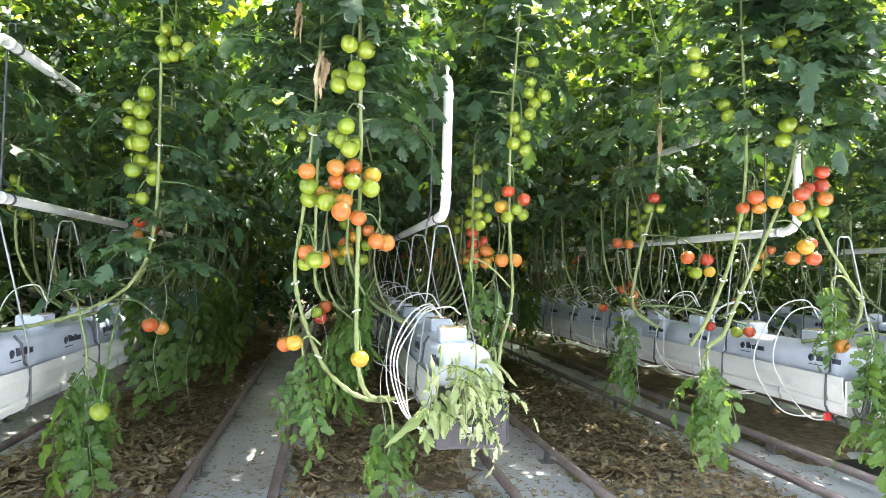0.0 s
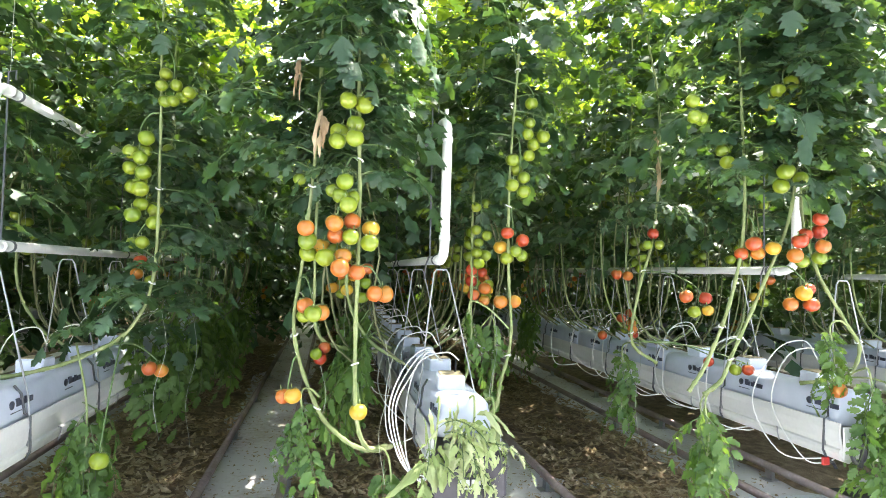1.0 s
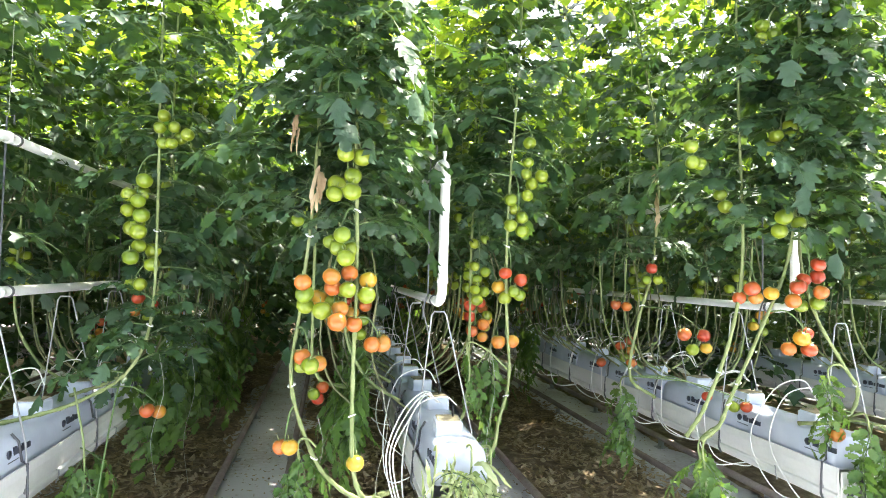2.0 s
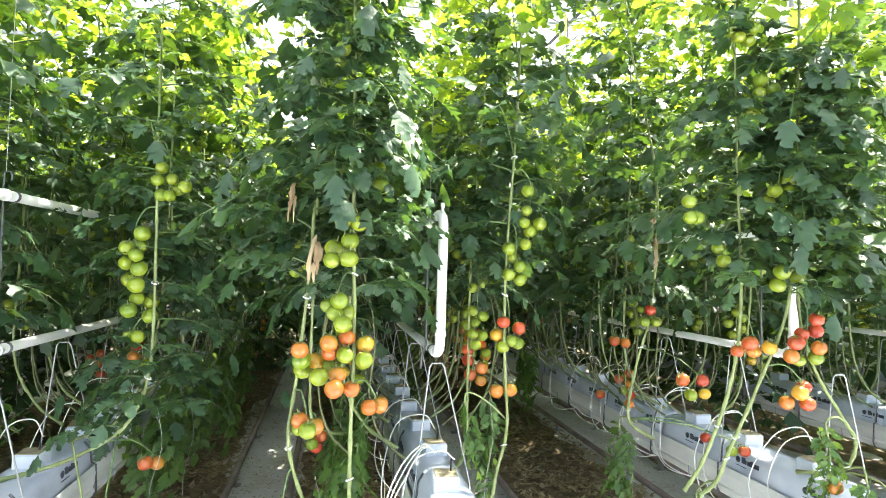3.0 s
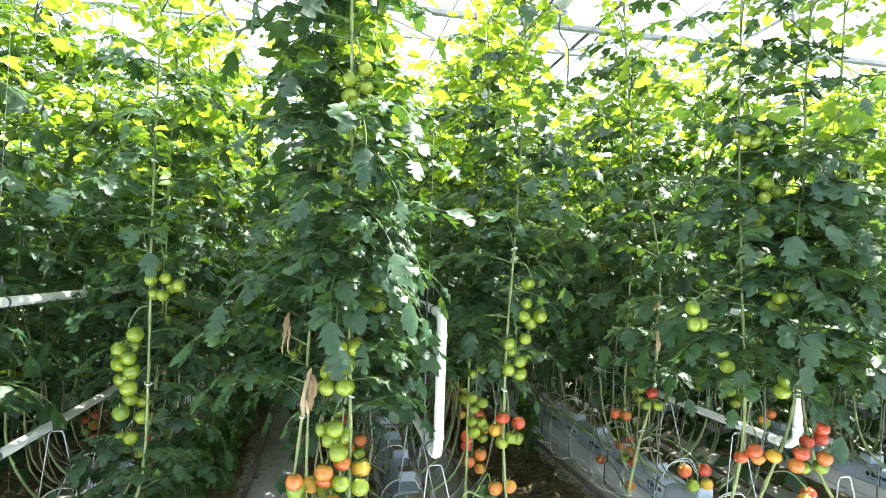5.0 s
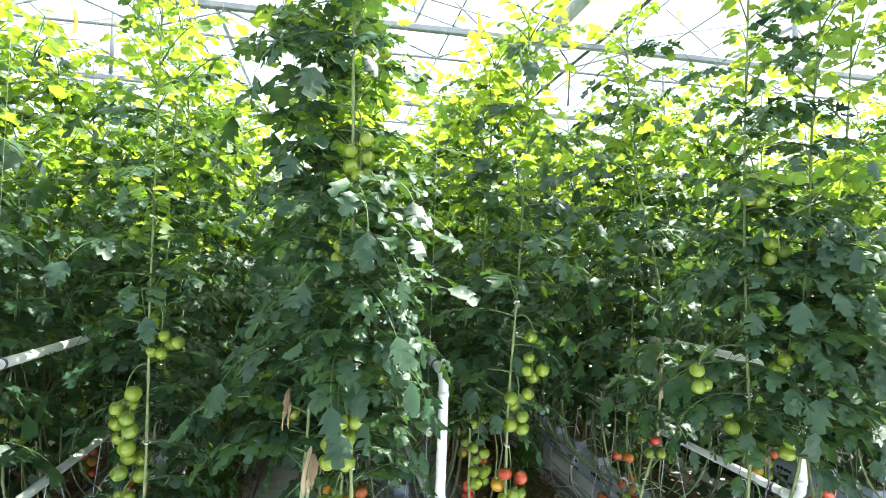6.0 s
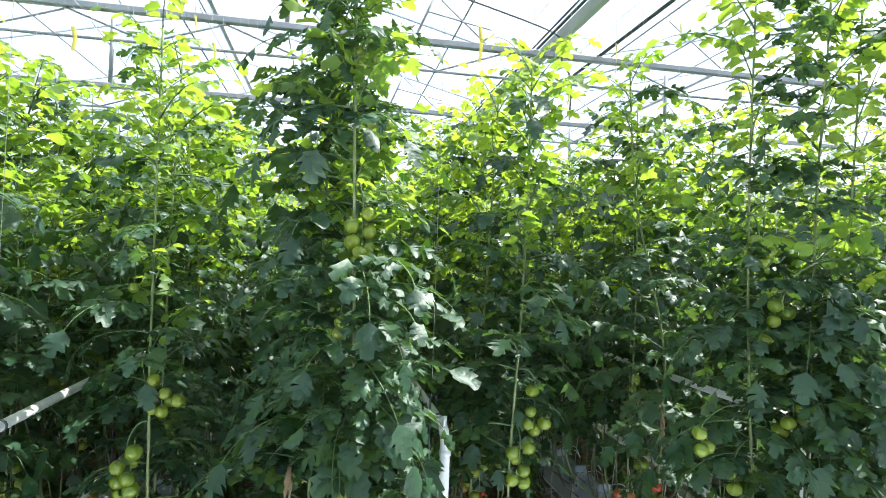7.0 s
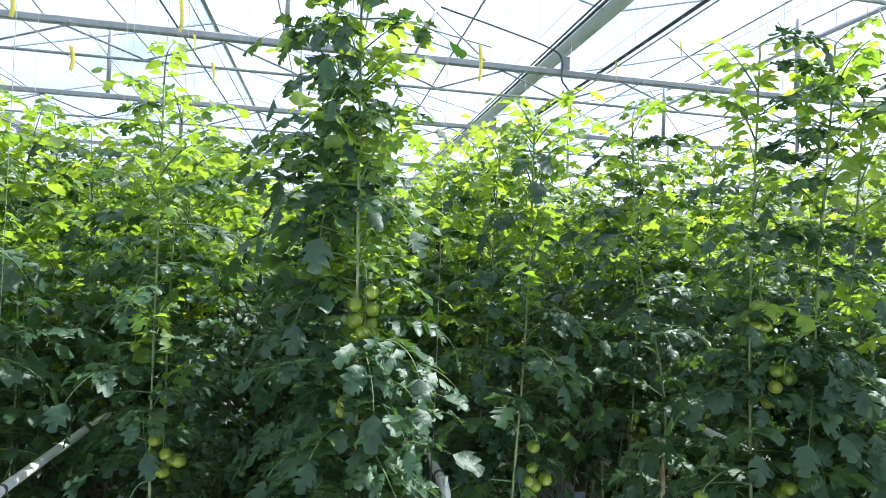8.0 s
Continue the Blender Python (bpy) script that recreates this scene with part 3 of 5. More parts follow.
def pipe_loop(x, y, y1, detail):
    t = thing("growing_pipe", pose(x, y, 0), "white heating pipe loop with an upright end bend", "heating pipe", "heating pipes")
    r = 0.0195
    pts = [(0, y1 - y, 1.38), (0, 0.1, 1.38), (0, 0.06, 1.382), (0, 0.025, 1.395), (0, 0.004, 1.42), (0, 0, 1.46), (0, 0, 1.86), (0, 0.004, 1.9), (0, 0.025, 1.925), (0, 0.06, 1.939), (0, 0.1, 1.94), (0, y1 - y, 1.94)]
    part("pipe", Geo().tube(pts, r, 14).mesh("pipe", PIPE), t)
    if not detail:
        return t
    for a, b, rr in (((0, 0, 1.455), (0, 0, 1.475), 0.0225), ((0, 0, 1.845), (0, 0, 1.865), 0.0225), ((0, 0.09, 1.94), (0, 0.11, 1.94), 0.0225), ((0, 0.09, 1.38), (0, 0.11, 1.38), 0.0225)):
        part("weld_collar", Geo().tube([a, b], rr, 14).mesh("weld_collar", PIPE), t)
    part("vent_valve", Geo().tube([(0, 0.03, 1.945), (0, 0.03, 1.965), (0, 0.03, 1.968), (0, 0.03, 1.985)], [0.006, 0.006, 0.009, 0.009], 8).mesh("vent_valve", TUBE), t)
    yy = 0.16
    while yy < 7:
        for z in (1.38, 1.94):
            part("clip_ring", RING, t, pose(0, yy, z))
        part("hanger_rod", Geo().tube([(-0.05, yy, 1.3), (-0.045, yy, 1.36), (-0.03, yy, 1.4), (-0.035, yy, 1.97), (-0.035, yy, 2.03), (-0.01, yy, 2.035), (-0.01, yy, 2.0)], 0.004, 6).mesh("hanger_rod", DARK), t)
        part("hanger_cord", Geo().tube([(-0.03, yy, 2.03), (-0.03, yy, 4.85)], 0.0012, 4).mesh("hanger_cord", STRING), t)
        yy += 1.25
    return t


for k in range(-4, 6):
    pipe_loop(ROW - 0.035 + PITCH * k, 2.33, 26.0 if abs(k) < 3 else 14.0, abs(k) < 2)

# crop wires under the girders, one over each line of plants
for k in range(-4, 6):
    for s in (-0.36, 0.36):
        x = ROW + PITCH * k + s
        whole("crop_wire", Geo().tube([(x, Y0, 4.82), (x, Y1, 4.82)], 0.002, 4).mesh("crop_wire", STEEL), "thin steel crop wire under the girders", "wire", group="crop wires", kind="structure")


# ---- tomato plants ----
def leaflet(g, base, along, up, length, width, droop, rng, seg, mat=0, limp=0):
    """One leaflet with pointed lobes, folded along its rib and bent down."""
    side = along.cross(up).normalized()
    nrm = side.cross(along).normalized()
    fold = rng.uniform(-0.15, 0.5) if limp < 1 else rng.uniform(0.4, 1.15)
    p, d = base.copy(), along.copy()
    rib, left, right = [], [], []
    twist = rng.uniform(-0.4, 0.4)
    lobed = seg > 4
    for i in range(seg + 1):
        u = i / seg
        w = width * 2.3 * u ** 0.45 * (1 - u) ** 0.75
        reach = []
        for _ in (0, 1):
            if not 0 < i < seg:
                k = 1.0
            elif lobed:
                k = rng.uniform(1.02, 1.3) if i % 2 else rng.uniform(0.58, 0.8)
            else:
                k = rng.uniform(0.95, 1.3) if i % 2 else rng.uniform(0.6, 0.85)
            reach.append(w * k * 0.5)
        s2 = (side + nrm * twist * u).normalized()
        ahead = d * (0.22 * w if i % 2 else -0.06 * w)
        wave = rng.uniform(-0.18, 0.18) * w
        rib.append(p.copy())
        left.append(p + s2 * reach[0] * math.cos(fold) + nrm * (reach[0] * math.sin(fold) + wave) + ahead)
        right.append(p - s2 * reach[1] * math.cos(fold) + nrm * (reach[1] * math.sin(fold) - wave) + ahead)
        p = p + d * (length / seg)
        d = (d + Vector((0, 0, -droop / seg))).normalized()
        nrm = side.cross(d).normalized()
    v = [rib[0]]
    for i in range(1, seg):
        v += [left[i], rib[i], right[i]]
    v.append(rib[seg])
    f = [(0, 2, 1), (0, 3, 2)]
    for i in range(seg - 2):
        a, b = 1 + 3 * i, 4 + 3 * i
        f += [(a, a + 1, b + 1, b), (a + 1, a + 2, b + 2, b + 1)]
    a, e = 1 + 3 * (seg - 2), len(v) - 1
    f += [(a, a + 1, e), (a + 1, a + 2, e)]
    g.add(v, f, mat)


def leaf_geo(g, seed, length, lift, droop, pairs, seg, small=True, stalk=True, m=None, n=10, mat=0, wide=1.0, limp=0):
    """A pinnate tomato leaf that starts at the origin and reaches along x."""
    rng = random.Random(seed)
    start = len(g.v)
    p, a = Vector((0, 0, 0)), lift
    yaw, bend = 0.0, rng.uniform(-0.4, 0.4)
    pts, dirs = [], []
    for i in range(n + 1):
        d = Vector((math.cos(a) * math.cos(yaw), math.cos(a) * math.sin(yaw), math.sin(a)))
        pts.append(p.copy())
        dirs.append(d)
        p = p + d * (length / n)
        a -= droop / n * (0.6 + 0.8 * i / n)
        yaw += bend / n
    if stalk:
        g.tube([q for q in pts], [0.0042 - 0.003 * i / n for i in range(n + 1)], 3, 1, False)
    for k in range(pairs):
        u = 0.2 + 0.72 * k / pairs
        i = int(u * n)
        for s in (-1, 1):
            if rng.random() < 0.06:
                continue
            d = dirs[i]
            lat = Vector((-d.y, d.x, 0)).normalized() * s
            up = lat.cross(d) if s < 0 else d.cross(lat)
            out = (lat * 0.85 + d * rng.uniform(0.25, 0.6) + Vector((0, 0, rng.uniform(-0.35, 0.15)))).normalized()
            size = length * rng.uniform(0.26, 0.38) * (1.0 - 0.25 * abs(u - 0.55) * 2) * (0.74 if pairs > 4 else 0.95)
            leaflet(g, pts[i] + out * 0.012, out, up if up.z > 0 else -up, size, size * wide * rng.uniform(0.5, 0.66), rng.uniform(0.3, 1.5) + limp, rng, seg, mat, limp)
        if small and seg > 4 and k < pairs - 1:
            j = min(n, i + 1)
            for s in (-1, 1):
                lat = Vector((-dirs[j].y, dirs[j].x, 0)).normalized() * s
                out = (lat + dirs[j] * 0.3).normalized()
                size = length * rng.uniform(0.07, 0.13)
                leaflet(g, pts[j], out, Vector((0, 0, 1)), size, size * 0.7, 0.6, rng, 3, mat)
    d = dirs[n]
    size = length * rng.uniform(0.26, 0.34) * (0.85 if pairs > 4 else 1.0)
    leaflet(g, pts[n], d, Vector((-d.x, -d.y, 0.5)).normalized(), size, size * wide * 0.6, rng.uniform(0.2, 0.8), rng, seg, mat, limp)
    if m is not None:
        for i in range(start, len(g.v)):
            g.v[i] = tuple(m @ Vector(g.v[i]))


def leaf_set(name, count, seed, length, lift, droop, pairs, seg, mat, small=True, wide=1.0, limp=0):
    out = []
    for i in range(count):
        r = random.Random(seed + i)
        g = Geo()
        leaf_geo(g, seed + i, length * r.uniform(0.85, 1.15), lift + r.uniform(-0.25, 0.25), droop * r.uniform(0.7, 1.3), pairs, seg, small, n=10 if small else 7, wide=wide, limp=limp)
        out.append(g.mesh(name, [mat, PETIOLE]))
    return out


FULL = leaf_set("leaf", 14, 100, 0.37, 0.35, 1.25, 5, 8, LEAF, True, 1.22)
MID = leaf_set("leaf", 12, 200, 0.4, 0.35, 1.3, 5, 5, LEAF, False, 1.25)
TOP = leaf_set("leaf", 10, 300, 0.33, 0.8, 1.1, 5, 6, YOUNG_SUNLIT, False, 1.25)
HANG = leaf_set("leaf", 8, 400, 0.36, -0.3, 1.2, 4, 8, LOW, True, 0.9)
LIMP = leaf_set("wilted_leaf", 8, 500, 0.21, -0.5, 1.3, 3, 8, WILT, True, 0.75, 1)


def fruit_geo(g, centre, r, seg, rings, mat, rng, calyx=True):
    lob, ph = rng.uniform(0.015, 0.06), rng.uniform(0, 6)
    sq = rng.uniform(0.88, 0.98)
    verts = [centre + Vector((0, 0, r * sq * 0.86))]
    for i in range(1, rings):
        th = math.pi * i / rings
        for k in range(seg):
            a = 2 * math.pi * k / seg
            rr = r * math.sin(th) * (1 + lob * math.cos(5 * a + ph))
            z = r * sq * math.cos(th) * (1 if th > 0.6 else 0.95)
            verts.append(centre + Vector((rr * math.cos(a), rr * math.sin(a), z)))
    verts.append(centre - Vector((0, 0, r * sq)))
    f = [(0, 1 + k, 1 + (k + 1) % seg) for k in range(seg)]
    for i in range(rings - 2):
        for k in range(seg):
            a, b = 1 + i * seg + k, 1 + i * seg + (k + 1) % seg
            f.append((a, a + seg, b + seg, b))
    e, q = len(verts) - 1, 1 + (rings - 2) * seg
    f += [(e, q + (k + 1) % seg, q + k) for k in range(seg)]
    g.add(verts, f, mat)
    if calyx:
        t = centre + Vector((0, 0, r * sq * 0.88))
        for k in range(5):
            a = ph + k * 1.257
            o, s = Vector((math.cos(a), math.sin(a), 0)), Vector((-math.sin(a), math.cos(a), 0))
            g.add([t + s * 0.003, t - s * 0.003, t + o * r * 0.5 + Vector((0, 0, 0.002)) - s * 0.002, t + o * r * 0.85 + Vector((0, 0, rng.uniform(-0.004, 0.01)))], [(0, 1, 2), (0, 2, 3)], mat + 1)
        g.tube([t, t + Vector((0.002, 0, 0.02))], 0.0022, 4, mat + 1)


TOMATO = {}
for c in "gyor":
    TOMATO[c] = []
    for i in range(3):
        g = Geo()
        fruit_geo(g, Vector((0, 0, 0)), 0.033, 16, 10, 0, random.Random(ord(c) + i))
        TOMATO[c].append(g.mesh("tomato", [FRUIT[c], STEM]))


def hang(n, rng, r=0.033):
    """Where n fruits of one truss come to hang, below (0, 0, 0), without running into one another."""
    p = [Vector((rng.uniform(-0.5, 0.5) * r + (r if i % 2 else -r) * 0.9, rng.uniform(-1, 1) * r * 0.8, -r * 1.05 * i)) for i in range(n)]
    for _ in range(40):
        for i in range(n):
            for j in range(i):
                d = p[i] - p[j]
                if d.length < 1.9 * r:
                    push = d.normalized() * (1.9 * r - d.length) * 0.5
                    p[i] += push
                    p[j] -= push
    return p


def truss(plant, stem_at, place, colours, seed, size=1.0):
    """A truss of fruits: its stalk leaves the stem, bends and hangs; place is the middle of the fruits. One letter a fruit: green, yellow, orange, red."""
    rng = random.Random(seed)
    n = len(colours)
    size *= 0.92
    fruits = [q * size for q in hang(n, rng)]
    mid = sum(fruits, Vector()) / n
    top = Vector(place) - mid
    a = Vector(stem_at)
    end = top + Vector((0, 0, min(q.z for q in fruits) * 0.8 + 0.02))
    line = curve([a, a.lerp(top, 0.6) + Vector((0, 0, 0.05)), top + Vector((0, 0, 0.035)), top.lerp(end, 0.5), end], 12)
    stalk = part("fruit_truss", Geo().tube(line, [0.0045 - 0.0002 * i for i in range(13)], 6).mesh("fruit_truss", STEM), plant, None, "truss of %s tomatoes" % {"g": "green", "y": "yellow", "o": "orange", "r": "red"}[max(set(colours), key=colours.count)])
    for q, c in zip(fruits, colours):
        s = size * rng.uniform(0.88, 1.1)
        part("tomato", rng.choice(TOMATO[c]), stalk, Matrix.Translation(top + q) @ pose(0, 0, 0, rng.uniform(-25, 25), rng.uniform(-25, 25), rng.uniform(0, 360)) @ Matrix.Scale(s, 4))
    return stalk


def cluster(plant, stem_at, y, colours, spots, seed, size=1.0):
    """A truss whose fruits hang at the given x and z, packed in depth so that none runs into another."""
    rng = random.Random(seed)
    r = 0.03 * size
    p = [Vector((x, y + rng.uniform(-0.02, 0.02), z)) for x, z in spots]
    for _ in range(30):
        for i in range(len(p)):
            for j in range(i):
                d = p[i] - p[j]
                if d.length < 1.9 * r:
                    step = 0.3 * (1.9 * r - d.length) * (1 if d.y >= 0 else -1)
                    p[i].y += step
                    p[j].y -= step
    mid = sum(p, Vector()) / len(p)
    high, low = max(q.z for q in p), min(q.z for q in p)
    a, top = Vector(stem_at), Vector((mid.x, mid.y, high + 0.035))
    end = Vector((mid.x, mid.y, low + 0.02))
    line = curve([a, a.lerp(top, 0.55) + Vector((0, 0, 0.03)), top, top.lerp(end, 0.5), end], 12)
    stalk = part("fruit_truss", Geo().tube(line, [0.0038 - 0.00015 * i for i in range(13)], 6).mesh("fruit_truss", PETIOLE), plant, None, "truss of %s tomatoes" % {"g": "green", "y": "yellow", "o": "orange", "r": "red"}[max(set(colours), key=colours.count)])
    for q, c in zip(p, colours):
        s = size * 0.86 * rng.uniform(0.9, 1.1)
        part("tomato", rng.choice(TOMATO[c]), stalk, Matrix.Translation(q) @ pose(0, 0, 0, rng.uniform(-25, 25), rng.uniform(-25, 25), rng.uniform(0, 360)) @ Matrix.Scale(s, 4))
    return stalk


def at_height(line, z):
    return min(line, key=lambda q: abs(q.z - z))


def set_leaves(plant, line, z0, z1, step, seed, meshes, scale=1.0, yaws=None, top=3.6, sunlit_young=0.75, bare=()):
    """Leaves round the stem, one each step of height, smaller and more upright towards the growing tip. bare: heights where the path side was stripped of leaves."""
    rng = random.Random(seed)
    z, yaw = z0, rng.uniform(0, 360)
    while z < z1:
        near_top = max(0.0, 1 - (top - z) / 0.45)
        # brighter leaf colour towards the top: young growth and painted sunlight together
        me = rng.choice(TOP if rng.random() < min(sunlit_young, (z - top + 1.3) / 1.15) else meshes)
        s = scale * rng.uniform(0.75, 1.2) * (1 - 0.1 * near_top)
        a = yaw if yaws is None else rng.uniform(*yaws)
        if any(lo < z < hi for lo, hi in bare) and math.sin(radians(a)) < -0.1:
            a = -a
        part("leaf", me, plant, Matrix.Translation(at_height(line, z)) @ pose(0, 0, 0, rng.uniform(-14, 14), rng.uniform(-12, 12), a) @ Matrix.Scale(s, 4))
        yaw += 137.5 + rng.uniform(-20, 20)
        z += step * rng.uniform(0.8, 1.2)


def stem_of(plant, line, r0=0.0085, r1=0.004, mat=None, name="stem"):
    n = len(line)
    return part(name, Geo().tube(line, [(r0 + (r1 - r0) * i / (n - 1)) * (1.22 if i % 3 == 0 else 0.92) for i in range(n)], 7).mesh(name, mat or STEM), plant)


CLIP = Geo().tube([(0.0125 * math.cos(a * 0.5), 0.0125 * math.sin(a * 0.5), 0) for a in range(12)], 0.0028, 6).mesh("stem_clip", TUBE)


def clips(plant, line, *heights):
    """White plastic rings that hold the stem to its string."""
    for z in heights:
        part("stem_clip", CLIP, plant, Matrix.Translation(at_height(line, z)) @ pose(0, 0, 0, 20, 15, z * 900))


def loose_string(plant, x, y, z0, z1):
    part("loose_string", Geo().tube(curve([(x, y, z1), (x + 0.022, y, z0 + (z1 - z0) * 0.7), (x - 0.012, y - 0.015, z0 + (z1 - z0) * 0.35), (x + 0.014, y - 0.01, z0)], 14), 0.0009, 4).mesh("loose_string", STRING), plant)


def support_string(plant, x, y, z0, top=4.82):
    part("support_string", Geo().tube([(x, y, z0), (x + 0.006, y + 0.004, (z0 + top) / 2), (x, y, top)], 0.0009, 3).mesh("support_string", STRING), plant)


def hero(label, pts, n=40, r0=0.0085, string=True):
    plant = thing("tomato_plant", pose(0, 0, 0), label, "tomato plant", "tomato plants in rows")
    line = curve(pts, n)
    stem_of(plant, line, r0, 0.0038, VINE)
    if string:
        e = line[-1]
        support_string(plant, e.x, e.y, e.z - 0.3)
    return plant, line


# the two stems at the end of the middle row
A1, la = hero("tall tomato vine with ripening fruit at its row end", [(0.33, 2.2, 0.7), (0.25, 2.06, 0.74), (0.21, 2.02, 0.86), (0.2, 2.02, 1.11), (0.2, 2.02, 1.5), (0.185, 2.0, 1.9), (0.17, 1.95, 2.4), (0.15, 1.9, 2.9), (0.14, 1.9, 3.3), (0.13, 1.9, 3.7)], 70)
set_leaves(A1, la, 1.62, 2.5, 0.024, 1, FULL, 0.85, top=3.7, bare=((1.5, 2.02),))
set_leaves(A1, la, 2.5, 3.68, 0.023, 81, FULL, 0.92, top=3.7, sunlit_young=0.35, bare=((2.55, 2.95),))
A2, lb = hero("tomato vine with a bent old stem near its slab", [(0.4, 2.3, 0.68), (0.27, 2.12, 0.71), (0.17, 2.1, 0.76), (0.08, 2.1, 0.87), (0.0, 2.1, 1.11), (0.02, 2.1, 1.37), (0.05, 2.1, 1.76), (0.06, 2.1, 2.3), (0.07, 2.1, 2.9), (0.08, 2.1, 3.5)], 70)
set_leaves(A2, lb, 1.62, 3.5, 0.036, 2, FULL, 0.88, top=3.5, sunlit_young=0.35, bare=((1.5, 1.95),))
set_leaves(A1, la, 2.02, 2.56, 0.06, 91, FULL, 0.85, yaws=(-170, -10), top=3.7)
cluster(A1, at_height(la, 1.59), 1.98, "oyggooyggoooogg", [(0.032, 1.455), (0.081, 1.402), (0.039, 1.378), (0.036, 1.417), (0.119, 1.474), (0.176, 1.487), (0.237, 1.465), (0.233, 1.417), (0.172, 1.434), (0.149, 1.372), (0.140, 1.334), (0.124, 1.438), (0.196, 1.322), (0.093, 1.366), (0.125, 1.389)], 21, 1.0)
cluster(A1, at_height(la, 1.96), 1.95, "gggggg", [(0.126, 1.775), (0.119, 1.736), (0.172, 1.743), (0.175, 1.800), (0.202, 1.861), (0.148, 1.863)], 22, 1.05)
cluster(A1, at_height(la, 1.71), 1.97, "ggggg", [(0.134, 1.566), (0.110, 1.588), (0.173, 1.565), (0.160, 1.534), (0.148, 1.608)], 23, 0.95)
cluster(A1, at_height(la, 1.35), 2.04, "oo", [(0.259, 1.252), (0.297, 1.250)], 24, 1.05)
cluster(A2, at_height(lb, 1.31), 2.05, "ggoo", [(0.062, 1.184), (0.030, 1.170), (0.034, 1.208), (0.087, 1.185)], 25, 0.95)
cluster(A2, at_height(lb, 1.03), 2.08, "oy", [(-0.027, 0.902), (0.005, 0.913)], 26, 1.0)
cluster(A1, at_height(la, 0.96), 2.02, "y", [(0.218, 0.864)], 27, 1.0)
cluster(A1, at_height(la, 2.82), 1.9, "ggggggg", [(0.149, 2.682), (0.197, 2.720), (0.201, 2.667), (0.153, 2.634), (0.174, 2.601), (0.197, 2.622), (0.204, 2.590)], 28, 0.85)
cluster(A1, at_height(la, 3.11), 1.92, "gg", [(0.198, 3.008), (0.247, 3.001)], 29, 0.8)
cluster(A1, at_height(la, 2.49), 1.9, "gg", [(0.125, 2.358), (0.133, 2.394)], 30, 0.85)
cluster(A1, at_height(la, 2.14), 2.0, "gg", [(0.258, 2.042), (0.267, 1.989)], 31, 0.95)
truss(A1, at_height(la, 3.25), (0.17, 1.85, 3.18), "ggg", 36, 0.6)

set_leaves(A2, lb, 1.72, 2.0, 0.05, 191, FULL, 0.95, yaws=(150, 215), top=3.7)
set_leaves(A1, la, 1.78, 2.4, 0.05, 192, FULL, 0.74, yaws=(-60, 30), top=3.7)

A3, lm = hero("tomato vine with a small red and green truss", [(0.34, 2.85, 0.95), (0.2, 2.7, 0.98), (0.07, 2.58, 1.06), (0.05, 2.56, 1.3), (0.05, 2.57, 1.8), (0.06, 2.6, 2.6), (0.07, 2.6, 3.45)], 50)
set_leaves(A3, lm, 1.66, 3.45, 0.042, 12, FULL, 0.9, top=3.45)
cluster(A3, at_height(lm, 1.10), 2.6, "rgr", [(0.101, 0.998), (0.067, 0.976), (0.084, 0.950)], 37, 0.9)
truss(A3, at_height(lm, 1.85), (0.0, 2.5, 1.75), "ggggg", 39, 0.9)

# right-hand line of the middle row
C1, lc = hero("tomato vine with green and red fruit above its gutter", [(0.66, 2.5, 0.7), (0.8, 2.46, 0.75), (0.83, 2.45, 0.88), (0.87, 2.45, 1.07), (0.85, 2.45, 1.4), (0.85, 2.45, 1.8), (0.88, 2.46, 2.3), (0.9, 2.47, 2.9), (0.9, 2.47, 3.45)], 70)
set_leaves(C1, lc, 1.72, 3.45, 0.029, 3, FULL, 0.92, top=3.6, bare=((1.6, 2.2),))
cluster(C1, at_height(lc, 2.16), 2.45, "ggggg", [(0.936, 2.064), (0.930, 1.979), (0.918, 1.927), (0.957, 1.893), (0.995, 1.926)], 41, 0.95)
cluster(C1, at_height(lc, 1.93), 2.44, "gggggg", [(0.854, 1.814), (0.922, 1.834), (0.903, 1.740), (0.854, 1.705), (0.912, 1.685), (0.880, 1.777)], 42, 0.95)
cluster(C1, at_height(lc, 1.60), 2.46, "rrgggy", [(0.840, 1.503), (0.918, 1.475), (0.874, 1.427), (0.847, 1.397), (0.915, 1.410), (0.826, 1.444)], 43, 1.0)
cluster(C1, at_height(lc, 1.31), 2.46, "oo", [(0.822, 1.212), (0.884, 1.214)], 44, 1.0)
C2, ld = hero("tomato vine behind the first one of its line", [(0.62, 2.75, 0.75), (0.74, 2.7, 0.86), (0.76, 2.72, 1.2), (0.76, 2.72, 1.7), (0.8, 2.74, 2.4), (0.84, 2.76, 3.4)], 50)
set_leaves(C2, ld, 1.6, 3.4, 0.038, 4, FULL, 0.95, top=3.4)
cluster(C2, at_height(ld, 1.76), 2.72, "gggggggg", [(0.770, 1.637), (0.821, 1.659), (0.772, 1.531), (0.790, 1.474), (0.775, 1.423), (0.782, 1.375), (0.822, 1.507), (0.822, 1.414)], 45, 0.9)
cluster(C2, at_height(ld, 1.44), 2.74, "rroro", [(0.770, 1.292), (0.777, 1.228), (0.831, 1.259), (0.763, 1.344), (0.824, 1.203)], 46, 1.0)

